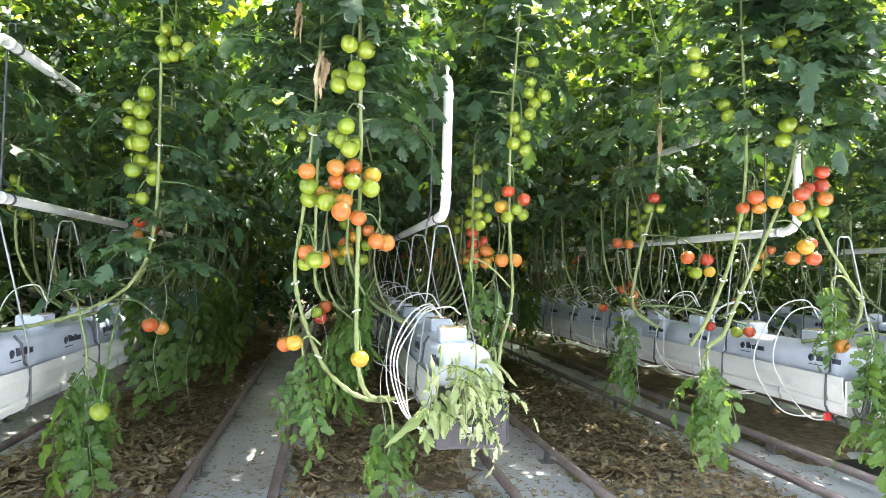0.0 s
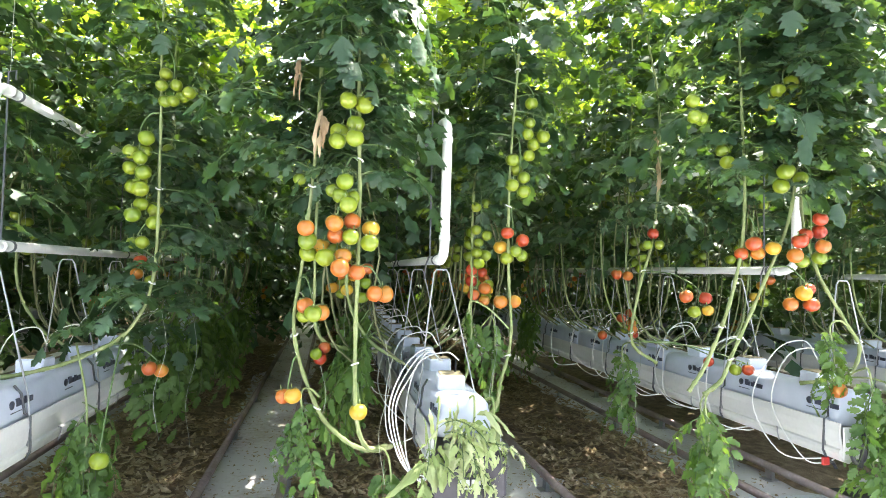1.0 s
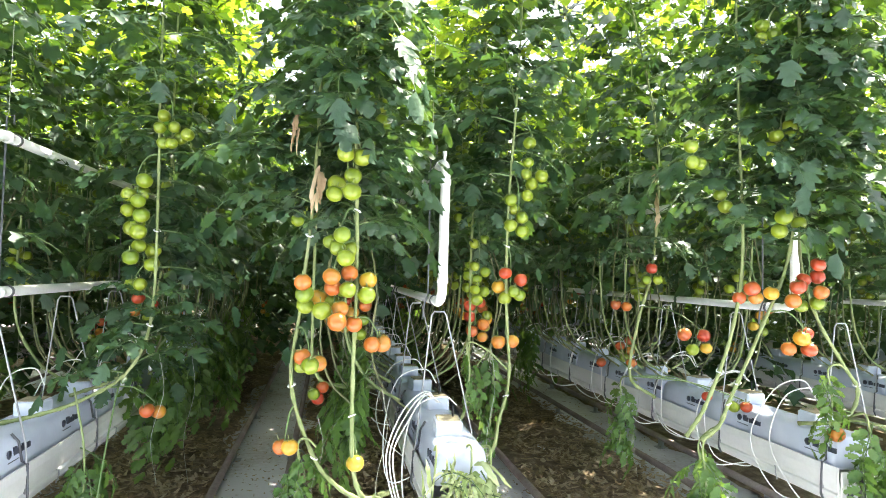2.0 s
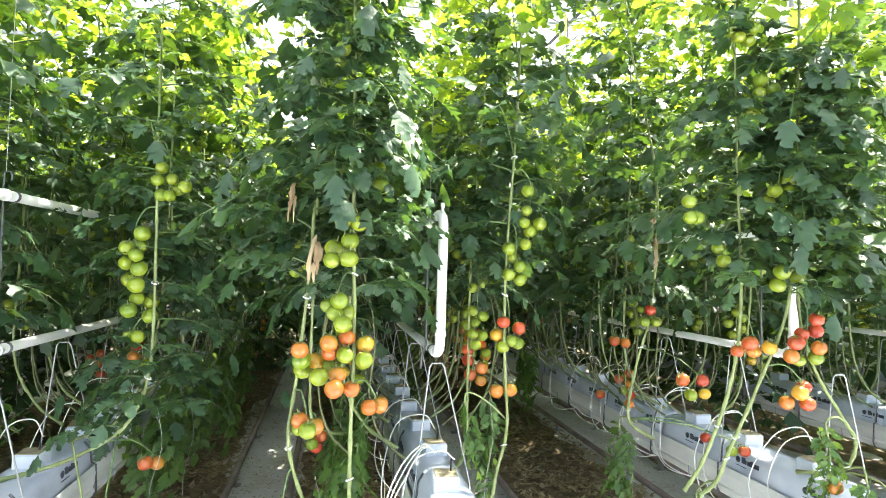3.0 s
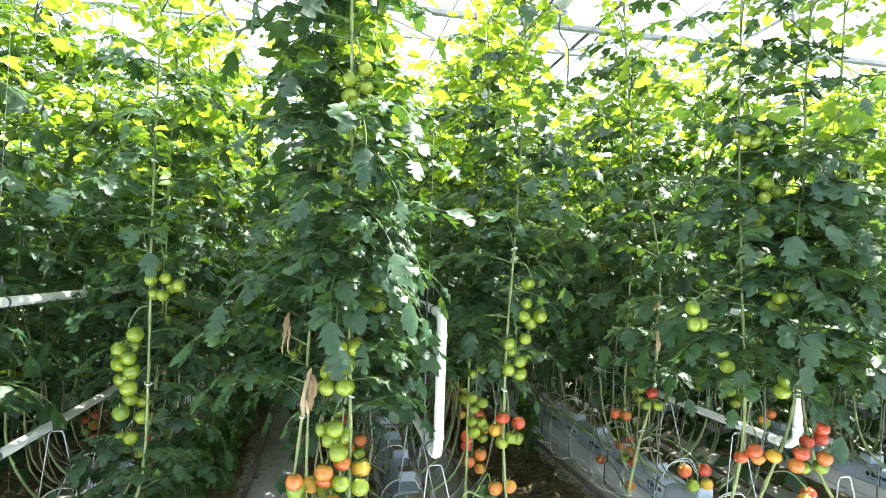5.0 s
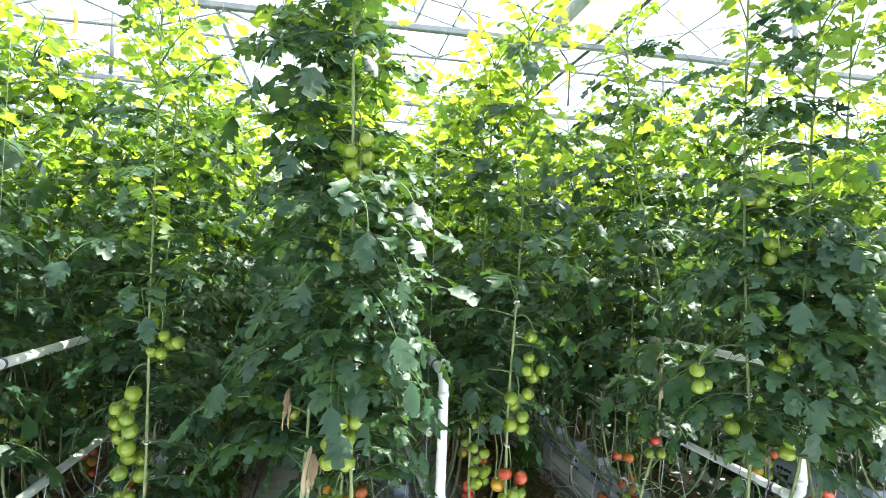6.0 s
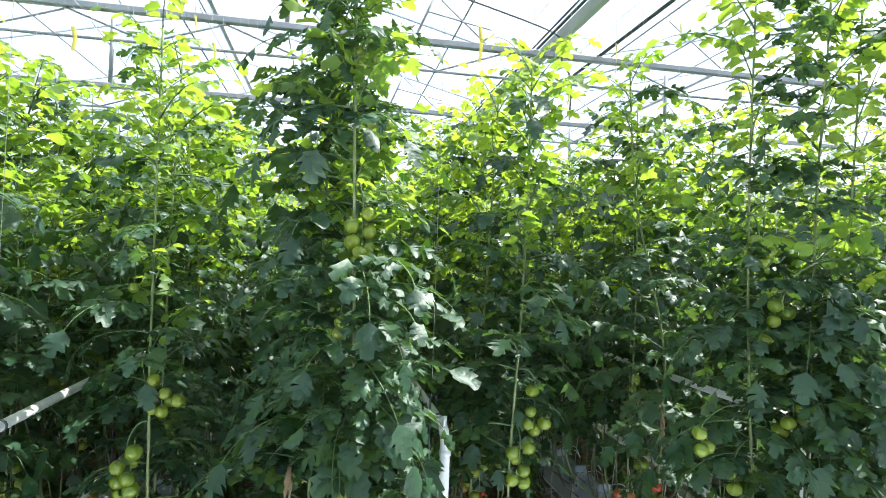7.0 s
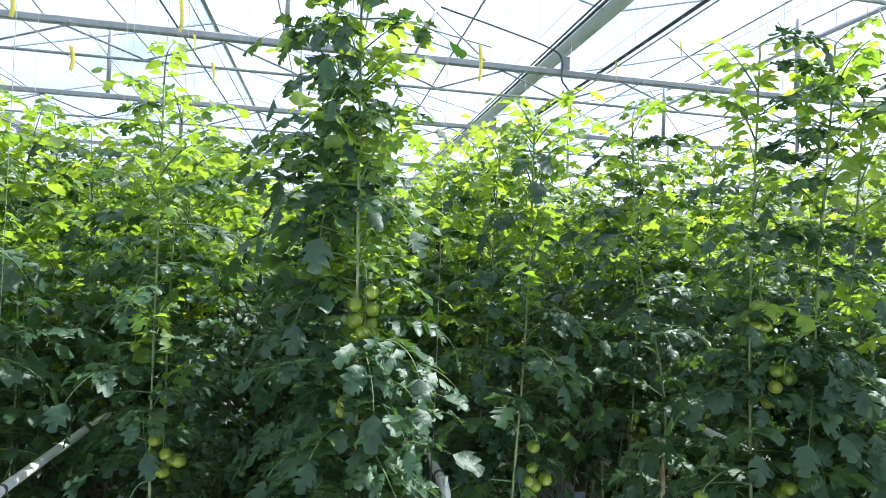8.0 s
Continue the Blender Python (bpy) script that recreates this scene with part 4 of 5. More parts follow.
# right-hand line of the left row
L1, le = hero("tomato vine with long green trusses beside the aisle", [(-1.08, 2.45, 0.9), (-0.95, 2.5, 0.92), (-0.8, 2.52, 0.97), (-0.64, 2.54, 1.08), (-0.57, 2.56, 1.3), (-0.57, 2.56, 1.8), (-0.58, 2.56, 2.2), (-0.59, 2.58, 2.8), (-0.6, 2.6, 3.48)], 60)
set_leaves(L1, le, 1.08, 2.2, 0.034, 5, FULL, 0.8, top=3.6, bare=((1.4, 2.2),))
set_leaves(L1, le, 2.2, 3.48, 0.036, 95, FULL, 0.88, top=3.48)
cluster(L1, at_height(le, 1.92), 2.54, "ggggggggg", [(-0.613, 1.823), (-0.667, 1.765), (-0.619, 1.737), (-0.671, 1.706), (-0.615, 1.686), (-0.638, 1.658), (-0.676, 1.639), (-0.622, 1.621), (-0.635, 1.778)], 51, 1.05)
cluster(L1, at_height(le, 1.67), 2.58, "gggg", [(-0.595, 1.552), (-0.654, 1.521), (-0.587, 1.496), (-0.634, 1.567)], 52, 1.05)
cluster(L1, at_height(le, 1.52), 2.58, "gg", [(-0.623, 1.415), (-0.664, 1.415)], 53, 0.95)
cluster(L1, at_height(le, 2.19), 2.54, "ggggggg", [(-0.560, 2.090), (-0.566, 2.035), (-0.559, 1.981), (-0.519, 1.976), (-0.498, 2.008), (-0.464, 2.016), (-0.514, 2.043)], 54, 0.9)
cluster(L1, at_height(le, 1.02), 2.6, "ro", [(-0.576, 0.918), (-0.545, 0.901)], 55, 1.1)
cluster(L1, at_height(le, 1.05), 2.3, "g", [(-0.652, 0.642)], 56, 1.1)
cluster(L1, at_height(le, 2.76), 2.6, "gg", [(-0.656, 2.443), (-0.658, 2.659)], 57, 0.8)
L2, lf = hero("tomato vine in the row beside the aisle", [(-1.0, 2.95, 0.9), (-0.8, 2.98, 1.0), (-0.68, 3.0, 1.3), (-0.64, 3.0, 1.9), (-0.64, 3.0, 2.6), (-0.62, 3.0, 3.5)], 50)
set_leaves(L2, lf, 1.0, 3.5, 0.045, 6, FULL, 1.0, top=3.5)
truss(L2, at_height(lf, 1.5), (-0.7, 2.9, 1.3), "rrog", 58, 0.9)
truss(L2, at_height(lf, 2.0), (-0.6, 2.9, 1.8), "ggggg", 59, 0.85)

# left-hand line of the right row
R1, lg = hero("tomato vine with ripe fruit at the end of its row", [(1.5, 2.05, 0.9), (1.58, 2.06, 0.95), (1.64, 2.07, 1.06), (1.75, 2.06, 1.3), (1.87, 2.05, 1.6), (1.905, 2.05, 1.96), (1.91, 2.05, 2.4), (1.89, 2.02, 2.9), (1.9, 2.0, 3.3), (1.92, 2.0, 3.7)], 60)
set_leaves(R1, lg, 1.66, 2.7, 0.026, 7, FULL, 0.95, top=3.7)
set_leaves(R1, lg, 2.7, 3.7, 0.038, 107, FULL, 0.92, top=3.7, sunlit_young=0.6)
cluster(R1, at_height(lg, 1.67), 1.98, "rrrroggo", [(1.924, 1.570), (1.944, 1.524), (1.889, 1.512), (1.834, 1.483), (1.832, 1.430), (1.896, 1.411), (1.934, 1.424), (1.916, 1.466)], 61, 1.0)
cluster(R1, at_height(lg, 1.40), 2.02, "oyrr", [(1.861, 1.244), (1.891, 1.287), (1.937, 1.301), (1.929, 1.244)], 62, 1.0)
cluster(R1, at_height(lg, 2.19), 1.98, "gggg", [(1.740, 2.047), (1.797, 2.044), (1.742, 2.006), (1.814, 2.089)], 63, 1.0)
cluster(R1, at_height(lg, 1.85), 2.0, "ggg", [(1.793, 1.747), (1.798, 1.696), (1.865, 1.727)], 64, 1.05)
cluster(R1, at_height(lg, 1.99), 1.97, "g", [(1.872, 1.891)], 65, 1.05)
truss(R1, at_height(lg, 2.6), (1.7, 1.98, 2.44), "ggg", 68, 0.9)
R2, lh = hero("tomato vine with orange fruit beside the gutter", [(1.47, 2.1, 0.9), (1.54, 2.08, 1.03), (1.645, 2.08, 1.3), (1.69, 2.08, 1.62), (1.68, 2.1, 2.2), (1.64, 2.07, 2.8), (1.62, 2.03, 3.68)], 60)
set_leaves(R2, lh, 1.7, 2.7, 0.03, 8, FULL, 0.95, top=3.68)
set_leaves(R1, lg, 1.8, 2.6, 0.06, 208, FULL, 0.95, yaws=(-150, -30), top=3.7)
set_leaves(R2, lh, 2.7, 3.68, 0.042, 108, FULL, 0.92, top=3.68, sunlit_young=0.6)
cluster(R2, at_height(lh, 1.57), 2.05, "royr", [(1.695, 1.472), (1.732, 1.437), (1.767, 1.456), (1.681, 1.434)], 71, 1.0)
cluster(R2, at_height(lh, 2.10), 2.04, "ggg", [(1.428, 1.999), (1.433, 1.939), (1.480, 1.941)], 73, 0.95)
cluster(R2, at_height(lh, 1.93), 2.06, "gg", [(1.590, 1.833), (1.593, 1.782)], 74, 1.0)
cluster(R2, at_height(lh, 2.80), 2.0, "gggggg", [(1.601, 2.699), (1.651, 2.696), (1.598, 2.659), (1.650, 2.660), (1.603, 2.627), (1.658, 2.627)], 72, 0.85)
cluster(R2, at_height(lh, 2.51), 2.02, "gg", [(1.662, 2.408), (1.679, 2.349)], 70, 0.9)
R3, li = hero("tomato vine with a pale stem that bends down to its slab", [(2.1, 2.25, 0.9), (2.17, 2.1, 0.95), (2.21, 2.07, 1.07), (2.14, 2.07, 1.18), (2.0, 2.07, 1.4), (1.98, 2.12, 1.7), (2.04, 2.1, 2.2), (2.06, 2.04, 2.8), (2.06, 2.0, 3.62)], 60)
set_leaves(R3, li, 1.7, 2.6, 0.045, 9, FULL, 0.98, top=3.62)
set_leaves(R3, li, 1.75, 2.5, 0.05, 209, FULL, 1.0, yaws=(-150, -10), top=3.62)
set_leaves(R3, li, 2.6, 3.62, 0.055, 109, FULL, 0.98, top=3.62, sunlit_young=0.7)
cluster(R3, at_height(li, 0.99), 2.06, "o", [(2.094, 0.909)], 76, 1.05)
R4, lj = hero("tomato vine with red fruit in the line beside the aisle", [(1.72, 2.74, 0.91), (1.57, 2.71, 1.02), (1.6, 2.7, 1.28), (1.68, 2.7, 1.6), (1.69, 2.7, 2.2), (1.5, 2.65, 2.9), (1.42, 2.6, 3.5)], 60)
set_leaves(R4, lj, 1.6, 3.5, 0.04, 10, FULL, 0.95, top=3.5)
cluster(R4, at_height(lj, 1.65), 2.68, "rgg", [(1.665, 1.548), (1.630, 1.493), (1.681, 1.493)], 77, 0.95)
cluster(R4, at_height(lj, 1.45), 3.1, "ro", [(1.696, 1.346), (1.747, 1.339)], 78, 1.0)
cluster(R4, at_height(lj, 1.35), 2.48, "rrgy", [(1.698, 1.251), (1.807, 1.244), (1.741, 1.183), (1.804, 1.190)], 79, 1.05)
cluster(R4, at_height(lj, 1.02), 2.5, "rg", [(2.033, 0.916), (1.985, 0.913)], 80, 0.95)
cluster(R4, at_height(lj, 1.17), 2.8, "o", [(1.622, 1.067)], 81, 0.9)
cluster(R4, at_height(lj, 1.02), 2.7, "r", [(1.972, 0.923)], 82, 0.9)
cluster(R4, at_height(lj, 1.06), 3.5, "r", [(1.806, 0.964)], 83, 1.0)



clips(A1, la, 1.02, 1.68, 2.3, 3.0)
clips(A2, lb, 1.1, 0.86, 1.6)
clips(C1, lc, 1.62, 0.98, 2.2)
clips(L1, le, 1.6, 1.25, 2.5)
clips(R1, lg, 1.12, 1.02, 2.6, 3.2)
clips(R2, lh, 1.14, 1.9, 2.9)
clips(R3, li, 0.97, 1.1, 2.4)
clips(R4, lj, 1.06, 1.35)
loose_string(L1, -0.52, 2.5, 0.66, 1.15)
loose_string(L2, -0.5, 2.95, 0.5, 1.1)
loose_string(A2, 0.09, 2.12, 0.62, 1.0)
loose_string(A1, 0.3, 2.05, 0.62, 1.1)
loose_string(C1, 0.78, 2.42, 0.62, 1.2)
loose_string(R4, 1.58, 2.68, 0.55, 1.1)

# other plants of the crop: a few kinds, each with its own leaves and trusses, repeated along the lines
FAR_TRUSS = {}
for key, colours in (("ripe", "rrogr"), ("mixed", "rogyg"), ("green", "gggggg"), ("small", "ggggg")):
    rng = random.Random(len(FAR_TRUSS) + 7)
    g = Geo()
    s = 0.6 if key == "small" else 0.95
    for q, c in zip(hang(len(colours), rng), colours):
        fruit_geo(g, q * s, 0.033 * s, 9, 6, 2 * "gyor".index(c), rng, False)
    g.tube([(0.02, 0, 0.08), (0, 0, 0.04), (0, 0, -0.12)], 0.003, 4, 1, False)
    FAR_TRUSS[key] = g.mesh("fruit_truss", [m for c in "gyor" for m in (FRUIT[c], STEM)])


def mid_plant(seed, side, low):
    """side: on which side of its gutter the vine hangs; low: with leafy side shoots at gutter height."""
    rng = random.Random(seed)
    plant = thing("tomato_plant", pose(0, 0, 0), "tall green tomato vine on a string, fruit low down", "tomato plant", "tomato plants in rows")
    top = rng.uniform(3.25, 3.62)
    w = lambda: rng.uniform(-0.03, 0.03)
    line = curve([(-side * 0.25, -0.08, 0.93), (-side * 0.1, -0.04, 1.03), (w(), w(), 1.25), (w(), w(), 1.7), (w(), w(), 2.3), (w(), w(), 2.9), (w(), w(), top)], 26)
    stem_of(plant, line, 0.0075, 0.0035)
    support_string(plant, 0, 0, 1.0)
    for n in range(4):
        dy, dx = rng.uniform(-0.24, 0.24), rng.uniform(-0.12, 0.12)
        low_end = (-side * 0.16 + dx, dy - rng.uniform(-0.05, 0.08), 0.93)
        stem_of(plant, curve([low_end, (-side * 0.05 + dx, dy, 1.02), (dx, dy, 1.2), (dx + w(), dy + w(), 1.45), (w(), w(), 1.9)], 10), 0.005, 0.0038, OLDSTEM, "old_stem")
    set_leaves(plant, line, rng.uniform(1.35, 1.55), 2.5, 0.04, seed, MID, 1.1, top=top)
    set_leaves(plant, line, 2.5, top, 0.033, seed + 5, MID, 1.04, top=top)
    for z, key in ((1.12, "ripe"), (1.35, "mixed"), (1.62, "green"), (1.95, "green"), (2.3, "small"), (2.6, "small")):
        if rng.random() < (0.25 if key == "ripe" else 0.35 if key == "mixed" else 0.7):
            p = at_height(line, z)
            a = rng.uniform(0, 6.28)
            part("fruit_truss", FAR_TRUSS[key], plant, Matrix.Translation((p.x + 0.07 * math.cos(a), p.y + 0.07 * math.sin(a), p.z - 0.03)) @ pose(0, 0, 0, 0, 0, rng.uniform(0, 360)))
    if low:
        for n in range(17):
            part("leaf", rng.choice(HANG), plant, Matrix.Translation((-side * rng.uniform(0.05, 0.15), rng.uniform(-0.25, 0.25), rng.uniform(0.66, 1.2))) @ pose(0, 0, 0, 0, rng.uniform(10, 40), rng.uniform(-50, 50) + (0 if side > 0 else 180)) @ Matrix.Scale(rng.uniform(0.7, 1.0), 4))
    return plant


def far_foliage(seed, seg, pairs, step, size=1.0):
    """All leaves of a plant that stands too far off to tell them apart."""
    rng = random.Random(seed)
    top = rng.uniform(3.3, 3.65)
    g, z, yaw = Geo(), 0.6, 0
    while z < top:
        k = max(0, 1 - (top - z) / 0.6)
        m = Matrix.Translation((0, 0, z)) @ pose(0, 0, 0, rng.uniform(-14, 14), rng.uniform(-12, 12), yaw) @ Matrix.Scale(size * rng.uniform(0.85, 1.2) * (1 - 0.4 * k), 4)
        # material 1 is the brighter top leaf, with sunlight put into its colour
        leaf_geo(g, seed * 50 + int(z * 100), 0.42, 0.35 + 0.5 * k, 1.4, pairs, seg, False, False, m, wide=1.2, mat=1 if rng.random() < min(0.75, (z - top + 1.3) / 1.15) else 0)
        yaw += 137.5
        z += step * (1.15 if z < 1.35 else 1.0)
    return g, top


KINDS = {}
for side in (-1, 1):
    for low in (0, 1):
        for n in range(3):
            KINDS[side, low, n] = mid_plant(1000 + n * 10 + side * 3 + low * 101, side, low)
used = set()


def stand(key, x, y, turn):
    src = KINDS[key]
    m = pose(x, y, 0, 0, 0, turn)
    if key in used:
        copy_thing(src, m)
    else:
        used.add(key)
        src.matrix_basis = m


rng = random.Random(77)
near_spots, NEAR_END, MID_END = [], 6.6, 4.3
for k in (-2, -1, 0, 1, 2):
    for side in (-1, 1):
        start = {(-1, 1): 3.45, (0, -1): 2.65, (0, 1): 3.2, (1, -1): 3.25, (1, 1): 3.1}.get((k, side), 2.3)
        end = NEAR_END - 0.3 if abs(k) < 2 else MID_END - 0.3
        y = start
        while y < end:
            near_spots.append((k, side, y))
            y += 0.44
for k, side, y in near_spots:
    low = 1 if rng.random() < {(-1, 1): 1.0, (0, -1): 0.75}.get((k, side), 0.3) else 0
    stand((side, low, rng.randrange(3)), ROW + PITCH * k + side * 0.36 + rng.uniform(-0.05, 0.05), y + rng.uniform(-0.08, 0.08), rng.uniform(-14, 14))

FARS = []
for n in range(6):
    g, top = far_foliage(3000 + n, 3, 4, 0.052, 1.05)
    FARS.append((g.mesh("foliage", [LEAF, YOUNG_SUNLIT]), Geo().tube([(0.25, -0.2, 0.93), (0, 0, 1.2), (0.02, 0, 2.2), (0, 0.02, top)], [0.008, 0.008, 0.006, 0.004], 4).mesh("stem", STEM)))
STUFF = []
for n in range(6):
    g, top = far_foliage(4000 + n, 3, 3 if n < 3 else 2, 0.065 if n < 3 else 0.09, 1.1 if n < 3 else 1.5)
    STUFF.append((np.array(g.v), g.f, g.m))
crop = Geo()
for k in range(-6, 8):
    for side in (-1, 1):
        y = NEAR_END if abs(k) < 2 else MID_END if abs(k) == 2 else 2.3
        while y < (20.0 if abs(k) < 4 else 12.0):
            x, yy = ROW + PITCH * k + side * 0.36, y + rng.uniform(-0.1, 0.1)
            if y < (13.5 if abs(k) < 2 else 9.0 if abs(k) == 2 else 4.5 if abs(k) == 3 else 0):
                fo, st = rng.choice(FARS)
                t = thing("tomato_plant", pose(x, yy, 0, 0, 0, rng.uniform(0, 360)), "leafy tomato vine farther down the rows", "tomato plant", "tomato plants in rows")
                part("stem", st, t)
                tagged(part("foliage", fo, t), kind="stuff")
                for z, key in ((1.12, "mixed"), (1.55, "green"))[0 if rng.random() < 0.15 else 1:]:
                    part("fruit_truss", FAR_TRUSS[key], t, pose(rng.uniform(-0.1, 0.1), rng.uniform(-0.1, 0.1), z + rng.uniform(-0.1, 0.1), 0, 0, rng.uniform(0, 360)))
                y += 0.48
            else:
                v, f, mm = STUFF[rng.randrange(3) + (3 if y > 10 or abs(k) > 3 else 0)]
                a = rng.uniform(0, 6.28)
                c, s = math.cos(a), math.sin(a)
                w = np.stack([v[:, 0] * c - v[:, 1] * s + x, v[:, 0] * s + v[:, 1] * c + yy, v[:, 2]], 1)
                crop.add(w.tolist(), f)
                crop.m[-len(f):] = mm
                y += 0.64 if y < 10 else 1.0
whole("far_crop", crop.mesh("far_crop", [LEAF, YOUNG_SUNLIT]), "dense green tomato rows far down the greenhouse", "tomato crop", kind="stuff")


# ---- leafy shoots, wilted and dry leaves near the row ends ----
def shoot(name, label, category, origin, spots, meshes, seed, root=None, group=""):
    rng = random.Random(seed)
    t = thing(name, pose(*origin), label, category, group)
    for dx, dy, dz, yaw, pitch, s in spots:
        part("leaf", rng.choice(meshes), t, Matrix.Translation((dx, dy, dz)) @ pose(0, 0, 0, rng.uniform(-20, 20), pitch, yaw) @ Matrix.Scale(s, 4))
    if root:
        zs = [q[2] for q in spots]
        r = Vector(root) - Vector(origin)
        part("shoot_stem", Geo().tube(curve([r, r * 0.45 + Vector((0, -0.01, 0.03)), (0, 0, max(zs) + 0.01), (0.01, -0.01, (max(zs) + min(zs)) / 2), (-0.01, -0.02, min(zs))], 16), 0.004, 5).mesh("shoot_stem", STEM), t)
    return t


def hanging_shoot(x, y, z0, z1, n, seed, scale, root, label="fresh green side shoot hanging below the gutter"):
    rng = random.Random(seed)
    spots = [(rng.uniform(-0.02, 0.02), rng.uniform(-0.02, 0.02), z0 + (z1 - z0) * i / (n - 1) - z1, 137.5 * i + rng.uniform(-30, 30), rng.uniform(5, 45), scale * rng.uniform(0.7, 1.1)) for i in range(n)]
    return shoot("side_shoot", label, "side shoot", (x, y, z1), spots, HANG, seed, root, "side shoots")


hanging_shoot(0.03, 2.1, 0.7, 0.9, 11, 1, 0.58, (0.09, 2.1, 0.9))
hanging_shoot(0.33, 2.1, 0.52, 0.68, 8, 2, 0.62, (0.27, 2.12, 0.71))
hanging_shoot(-0.74, 2.42, 0.5, 0.82, 14, 3, 0.75, (-0.82, 2.52, 1.02))
hanging_shoot(1.54, 2.1, 0.62, 0.84, 12, 4, 0.66, (1.52, 2.05, 0.92))
hanging_shoot(1.66, 2.3, 0.58, 0.8, 9, 5, 0.6, (1.58, 2.06, 0.95))
hanging_shoot(1.62, 2.9, 0.65, 0.95, 12, 6, 0.6, (1.6, 2.7, 1.0))
hanging_shoot(2.13, 1.95, 0.6, 0.98, 13, 7, 0.66, (2.17, 2.1, 0.95))
hanging_shoot(2.2, 1.92, 0.56, 0.92, 13, 17, 0.66, (2.17, 2.1, 0.95))
hanging_shoot(2.05, 2.05, 0.95, 1.15, 9, 8, 0.5, (2.17, 2.08, 1.15), "green side shoot that hangs over a slab")
hanging_shoot(0.92, 2.9, 0.7, 1.1, 11, 9, 0.6, (0.75, 2.71, 1.0))
hanging_shoot(0.68, 2.42, 0.98, 1.2, 5, 10, 0.45, (0.86, 2.45, 1.1))


def limp_blade(base, tip, width, arch, rng, n=14, name="wilted_leaf", mat=WILT):
    """A soft leaf blade that arches out and hangs, its halves folded together."""
    b, e = Vector(base), Vector(tip)
    line = curve([b, b.lerp(e, 0.3) + Vector((0, -0.02, arch)), b.lerp(e, 0.7) + Vector((0, -0.03, arch * 0.6)), e], n)
    fold, spin, ph = rng.uniform(0.3, 0.9), rng.uniform(-0.5, 0.5), rng.uniform(0, 6)
    g, verts = Geo(), []
    for i, p in enumerate(line):
        u = i / n
        d = (line[min(n, i + 1)] - line[max(0, i - 1)]).normalized()
        side = d.cross(Vector((math.sin(spin + u * 0.8), -math.cos(spin + u * 0.8), 0.25))).normalized()
        nrm = side.cross(d)
        w = width * max(0.04, 2.3 * (u + 0.02) ** 0.6 * (1.0 - u) ** 0.7)
        rag = {-1.0: rng.uniform(0.7, 1.35), 1.0: rng.uniform(0.7, 1.35)}
        fold += rng.uniform(-0.25, 0.25)
        for k in (-1.0, -0.5, 0.0, 0.5, 1.0):
            q = k * rag.get(k, 1.0) * w * 0.5
            verts.append(p + side * q * math.cos(fold) - nrm * abs(q) * math.sin(fold) + nrm * 0.2 * w * math.sin(11 * u + 5 * k + ph))
    g.add(verts, [(5 * i + k, 5 * i + k + 1, 5 * i + k + 6, 5 * i + k + 5) for i in range(n) for k in range(4)])
    return g.mesh(name, mat)


# base x, z; tip x, z; width; rise of the arch
BLADES = [(0.45, 0.7, 0.3, 0.585, 0.05, 0.02), (0.46, 0.735, 0.475, 0.6, 0.075, 0.02), (0.5, 0.75, 0.53, 0.66, 0.05, 0.03), (0.58, 0.745, 0.565, 0.635, 0.075, 0.03),
          (0.59, 0.7, 0.665, 0.58, 0.034, 0.02), (0.63, 0.76, 0.65, 0.66, 0.03, 0.02), (0.63, 0.85, 0.745, 0.775, 0.042, 0.03), (0.67, 0.82, 0.665, 0.72, 0.055, 0.02),
          (0.61, 0.83, 0.645, 0.7, 0.035, 0.02), (0.5, 0.77, 0.62, 0.76, 0.06, 0.03), (0.47, 0.77, 0.445, 0.885, 0.025, 0.0), (0.51, 0.8, 0.515, 0.89, 0.032, 0.0),
          (0.54, 0.82, 0.54, 0.92, 0.022, 0.0), (0.43, 0.65, 0.445, 0.555, 0.035, 0.0)]
rng = random.Random(9)
t = thing("wilted_shoots", pose(0.58, 1.99, 0.86), "pale wilted tomato shoots draped over the gutter end", "wilted leaves")
o = Matrix.Translation((-0.58, -1.99, -0.86))
for bx, bz, tx, tz, w, arch in BLADES:
    for n, k in enumerate((1.0, 0.7)):
        y, j = 1.995 - 0.012 * n + rng.uniform(-0.006, 0.006), 0.03 * (n > 0)
        part("wilted_leaf", limp_blade((bx + rng.uniform(-j, j), y + 0.01, bz + rng.uniform(-j, j)), (bx + (tx - bx) * k + rng.uniform(-j, j), y - 0.015, bz + (tz - bz) * k + rng.uniform(-j, j)), w * (0.35 + 0.45 * k) * rng.uniform(0.7, 1.1), arch, rng), t, o)
for i in range(20):
    x, z = rng.uniform(0.44, 0.7), rng.uniform(0.7, 0.86)
    part("wilted_leaf", rng.choice(LIMP), t, o @ pose(x, 1.99 + rng.uniform(-0.03, 0.03), z, rng.uniform(-30, 30), rng.uniform(-45, 40), rng.uniform(-165, -15)) @ Matrix.Scale(rng.uniform(0.55, 1.0), 4))
for a, b, c in (((0.5, 2.12, 0.87), (0.49, 2.03, 0.9), (0.47, 2.0, 0.72)), ((0.6, 2.12, 0.87), (0.61, 2.03, 0.9), (0.6, 2.0, 0.72)), ((0.68, 2.15, 0.87), (0.68, 2.04, 0.89), (0.67, 2.0, 0.78))):
    part("shoot_stem", Geo().tube(curve([a, b, c], 10), [0.006 - 0.0003 * i for i in range(11)], 6).mesh("shoot_stem", WILT), t, o)
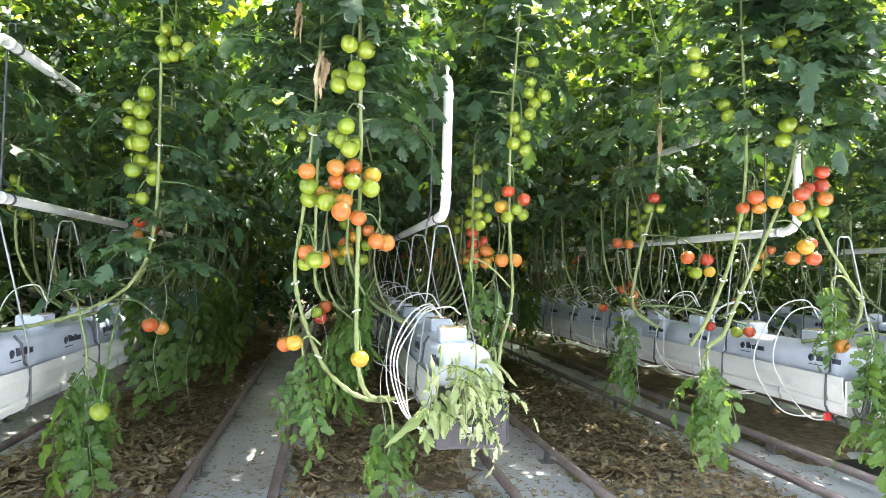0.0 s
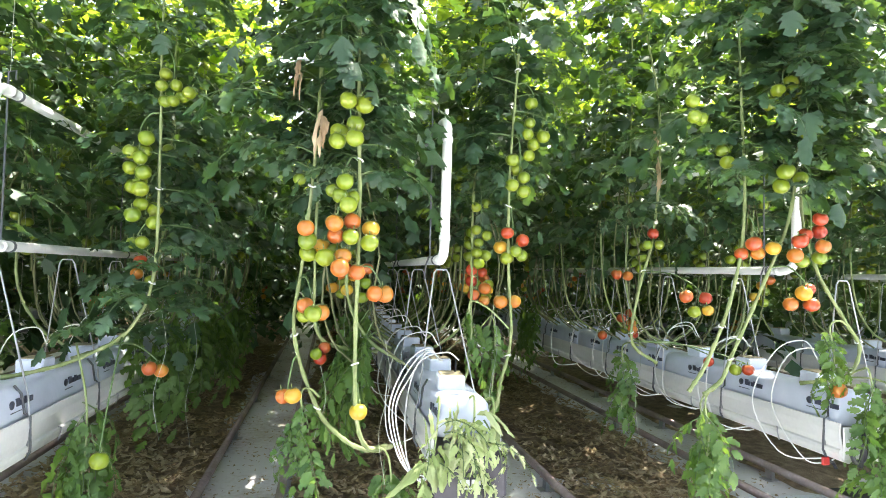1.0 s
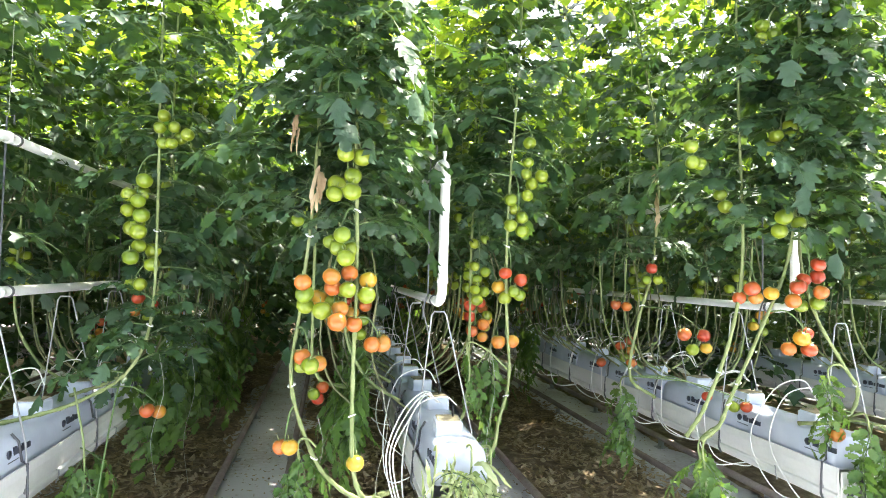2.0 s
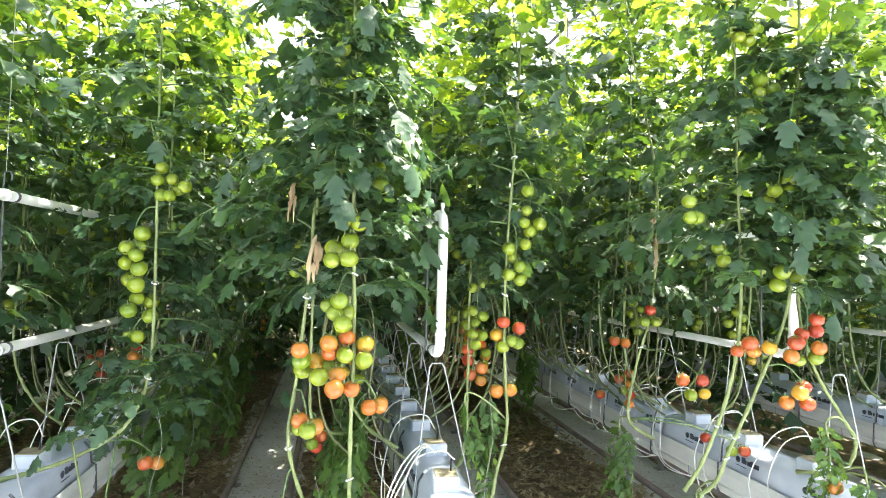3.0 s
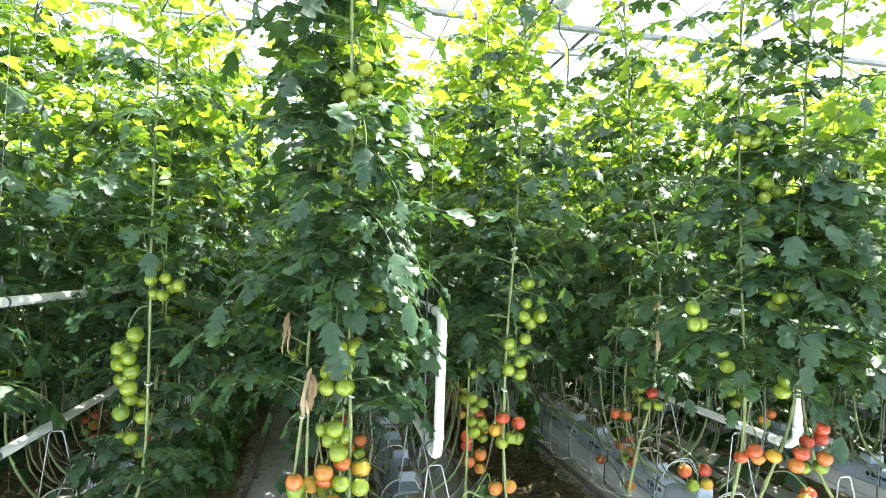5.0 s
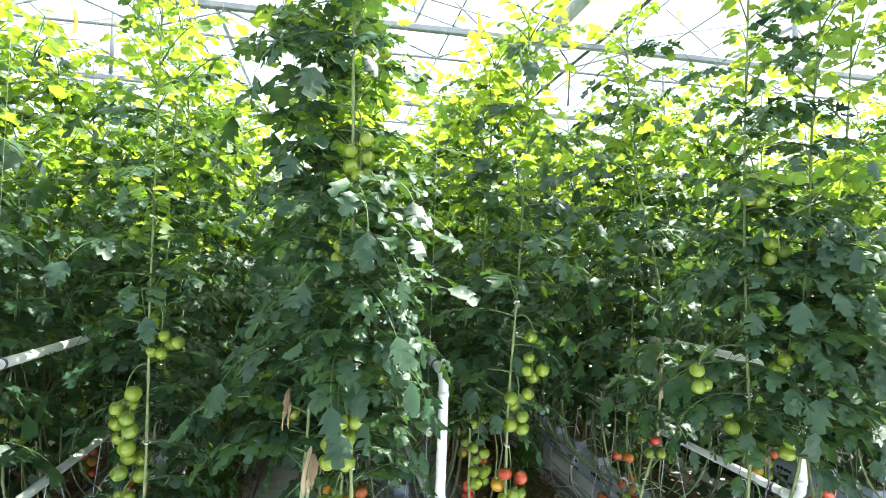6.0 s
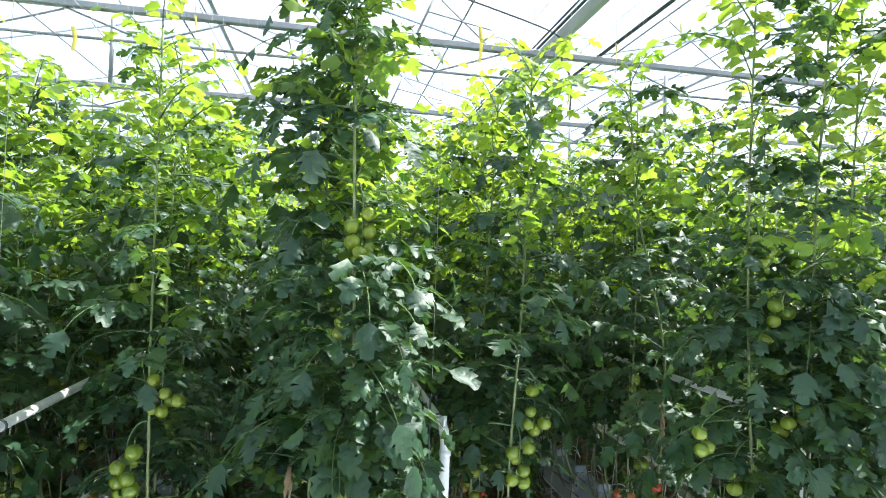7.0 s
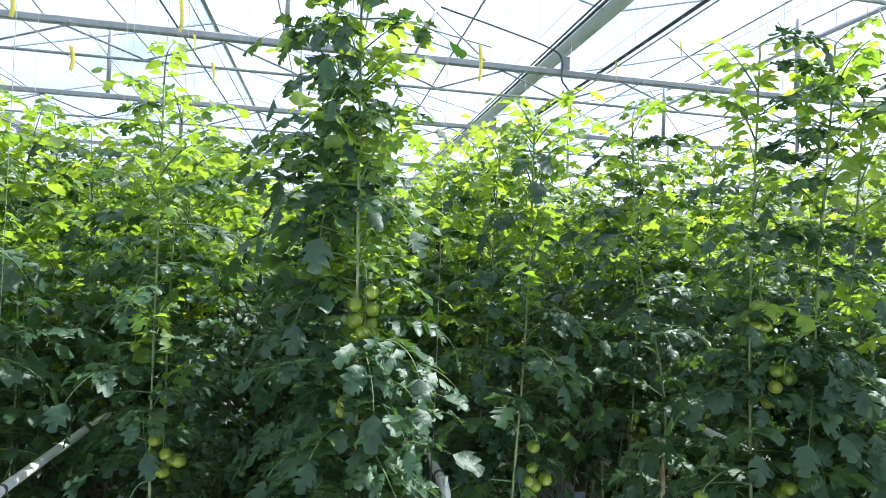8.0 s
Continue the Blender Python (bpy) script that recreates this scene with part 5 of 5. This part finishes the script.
for x, y, z, drop in ((0.075, 1.86, 1.79, 0.16), (1.66, 2.66, 1.9, 0.17), (1.62, 2.62, 2.02, 0.1), (0.0, 1.9, 1.95, 0.12)):
    t = thing("dry_leaf_bunch", pose(x, y, z), "shrivelled pale brown leaf hanging from a stem", "dry leaf", "dry leaves")
    for n in range(3):
        a = rng.uniform(-0.02, 0.02)
        part("dry_leaf", limp_blade((a * 0.3, 0, 0.02 - 0.02 * n), (a - 0.01, rng.uniform(-0.02, 0.02), -drop * rng.uniform(0.55, 1.0)), rng.uniform(0.012, 0.026), 0.01, rng, 12, "dry_leaf", DRY), t)

# ---- small things ----
def sticky_strip(x, y, z0, z1, turn):
    t = thing("sticky_trap", pose(x, y, 0, 0, 0, turn), "yellow sticky insect strip hung under the roof", "sticky trap", "sticky traps")
    g, n = Geo(), 8
    verts = []
    for i in range(n + 1):
        u = i / n
        a = 0.9 * u
        for s in (-0.02, 0.02):
            for d in (-0.001, 0.001):
                verts.append((s * math.cos(a) - d * math.sin(a) + 0.02 * math.sin(3 * u), s * math.sin(a) + d * math.cos(a), z1 + (z0 - z1) * u))
    f = []
    for i in range(n):
        k = 4 * i
        f += [(k, k + 4, k + 6, k + 2), (k + 1, k + 3, k + 7, k + 5), (k, k + 1, k + 5, k + 4), (k + 2, k + 6, k + 7, k + 3)]
    g.add(verts, f)
    part("strip", g.mesh("strip", STICKY), t)
    part("thread", Geo().tube([(0, 0, z1), (0, 0, EAVE + 0.06 + (SPAN / 2 - abs((x - GUTTERS[0]) % SPAN - SPAN / 2)) * SLOPE)], 0.0012, 4).mesh("thread", STRING), t)


for x, z0, z1, turn in ((4.1, 5.2, 5.55, 10), (3.27, 4.86, 5.25, 30), (1.63, 4.83, 5.24, -20), (-1.5, 5.03, 5.36, 15), (-1.36, 4.8, 5.02, 60), (-3.02, 5.0, 5.2, 0), (-2.48, 4.54, 4.78, 20), (2.69, 4.45, 4.75, 0), (-1.17, 4.55, 4.75, 40)):
    sticky_strip(x, 6.4, z0, z1, turn)

t = thing("red_tag", pose(2.07, 2.09, 0.622), "small red plastic tag under a gutter", "tag")
part("tag_body", Geo().box((-0.018, -0.005, -0.016), (0.018, 0.005, 0.018), bevel=0.004).mesh("tag_body", REDTAG, False), t)
part("tail", Geo().tube([(0.016, 0, 0), (0.036, 0, -0.008), (0.05, 0, -0.03)], 0.007, 6).mesh("tail", BLACK), t)
t = thing("hose_end", pose(2.085, 1.955, 0.7), "black rubber hose loop at the end of a gutter", "hose")
part("loop", Geo().tube(curve([(0.03, 0.02, 0.09), (0.03, 0.0, 0.03), (0.02, 0, -0.03), (-0.015, 0, -0.04), (-0.03, 0, 0.0), (-0.005, 0, 0.03), (0.02, 0, 0.01), (0.005, 0, -0.06)], 24), 0.009, 8).mesh("loop", BLACK), t)
whole("floor_mat", Geo().box((3.25, 2.95, 0.002), (4.2, 3.3, 0.03), bevel=0.006).mesh("floor_mat", BLACK, False), "dark flat plate lying on the ground cloth", "mat")
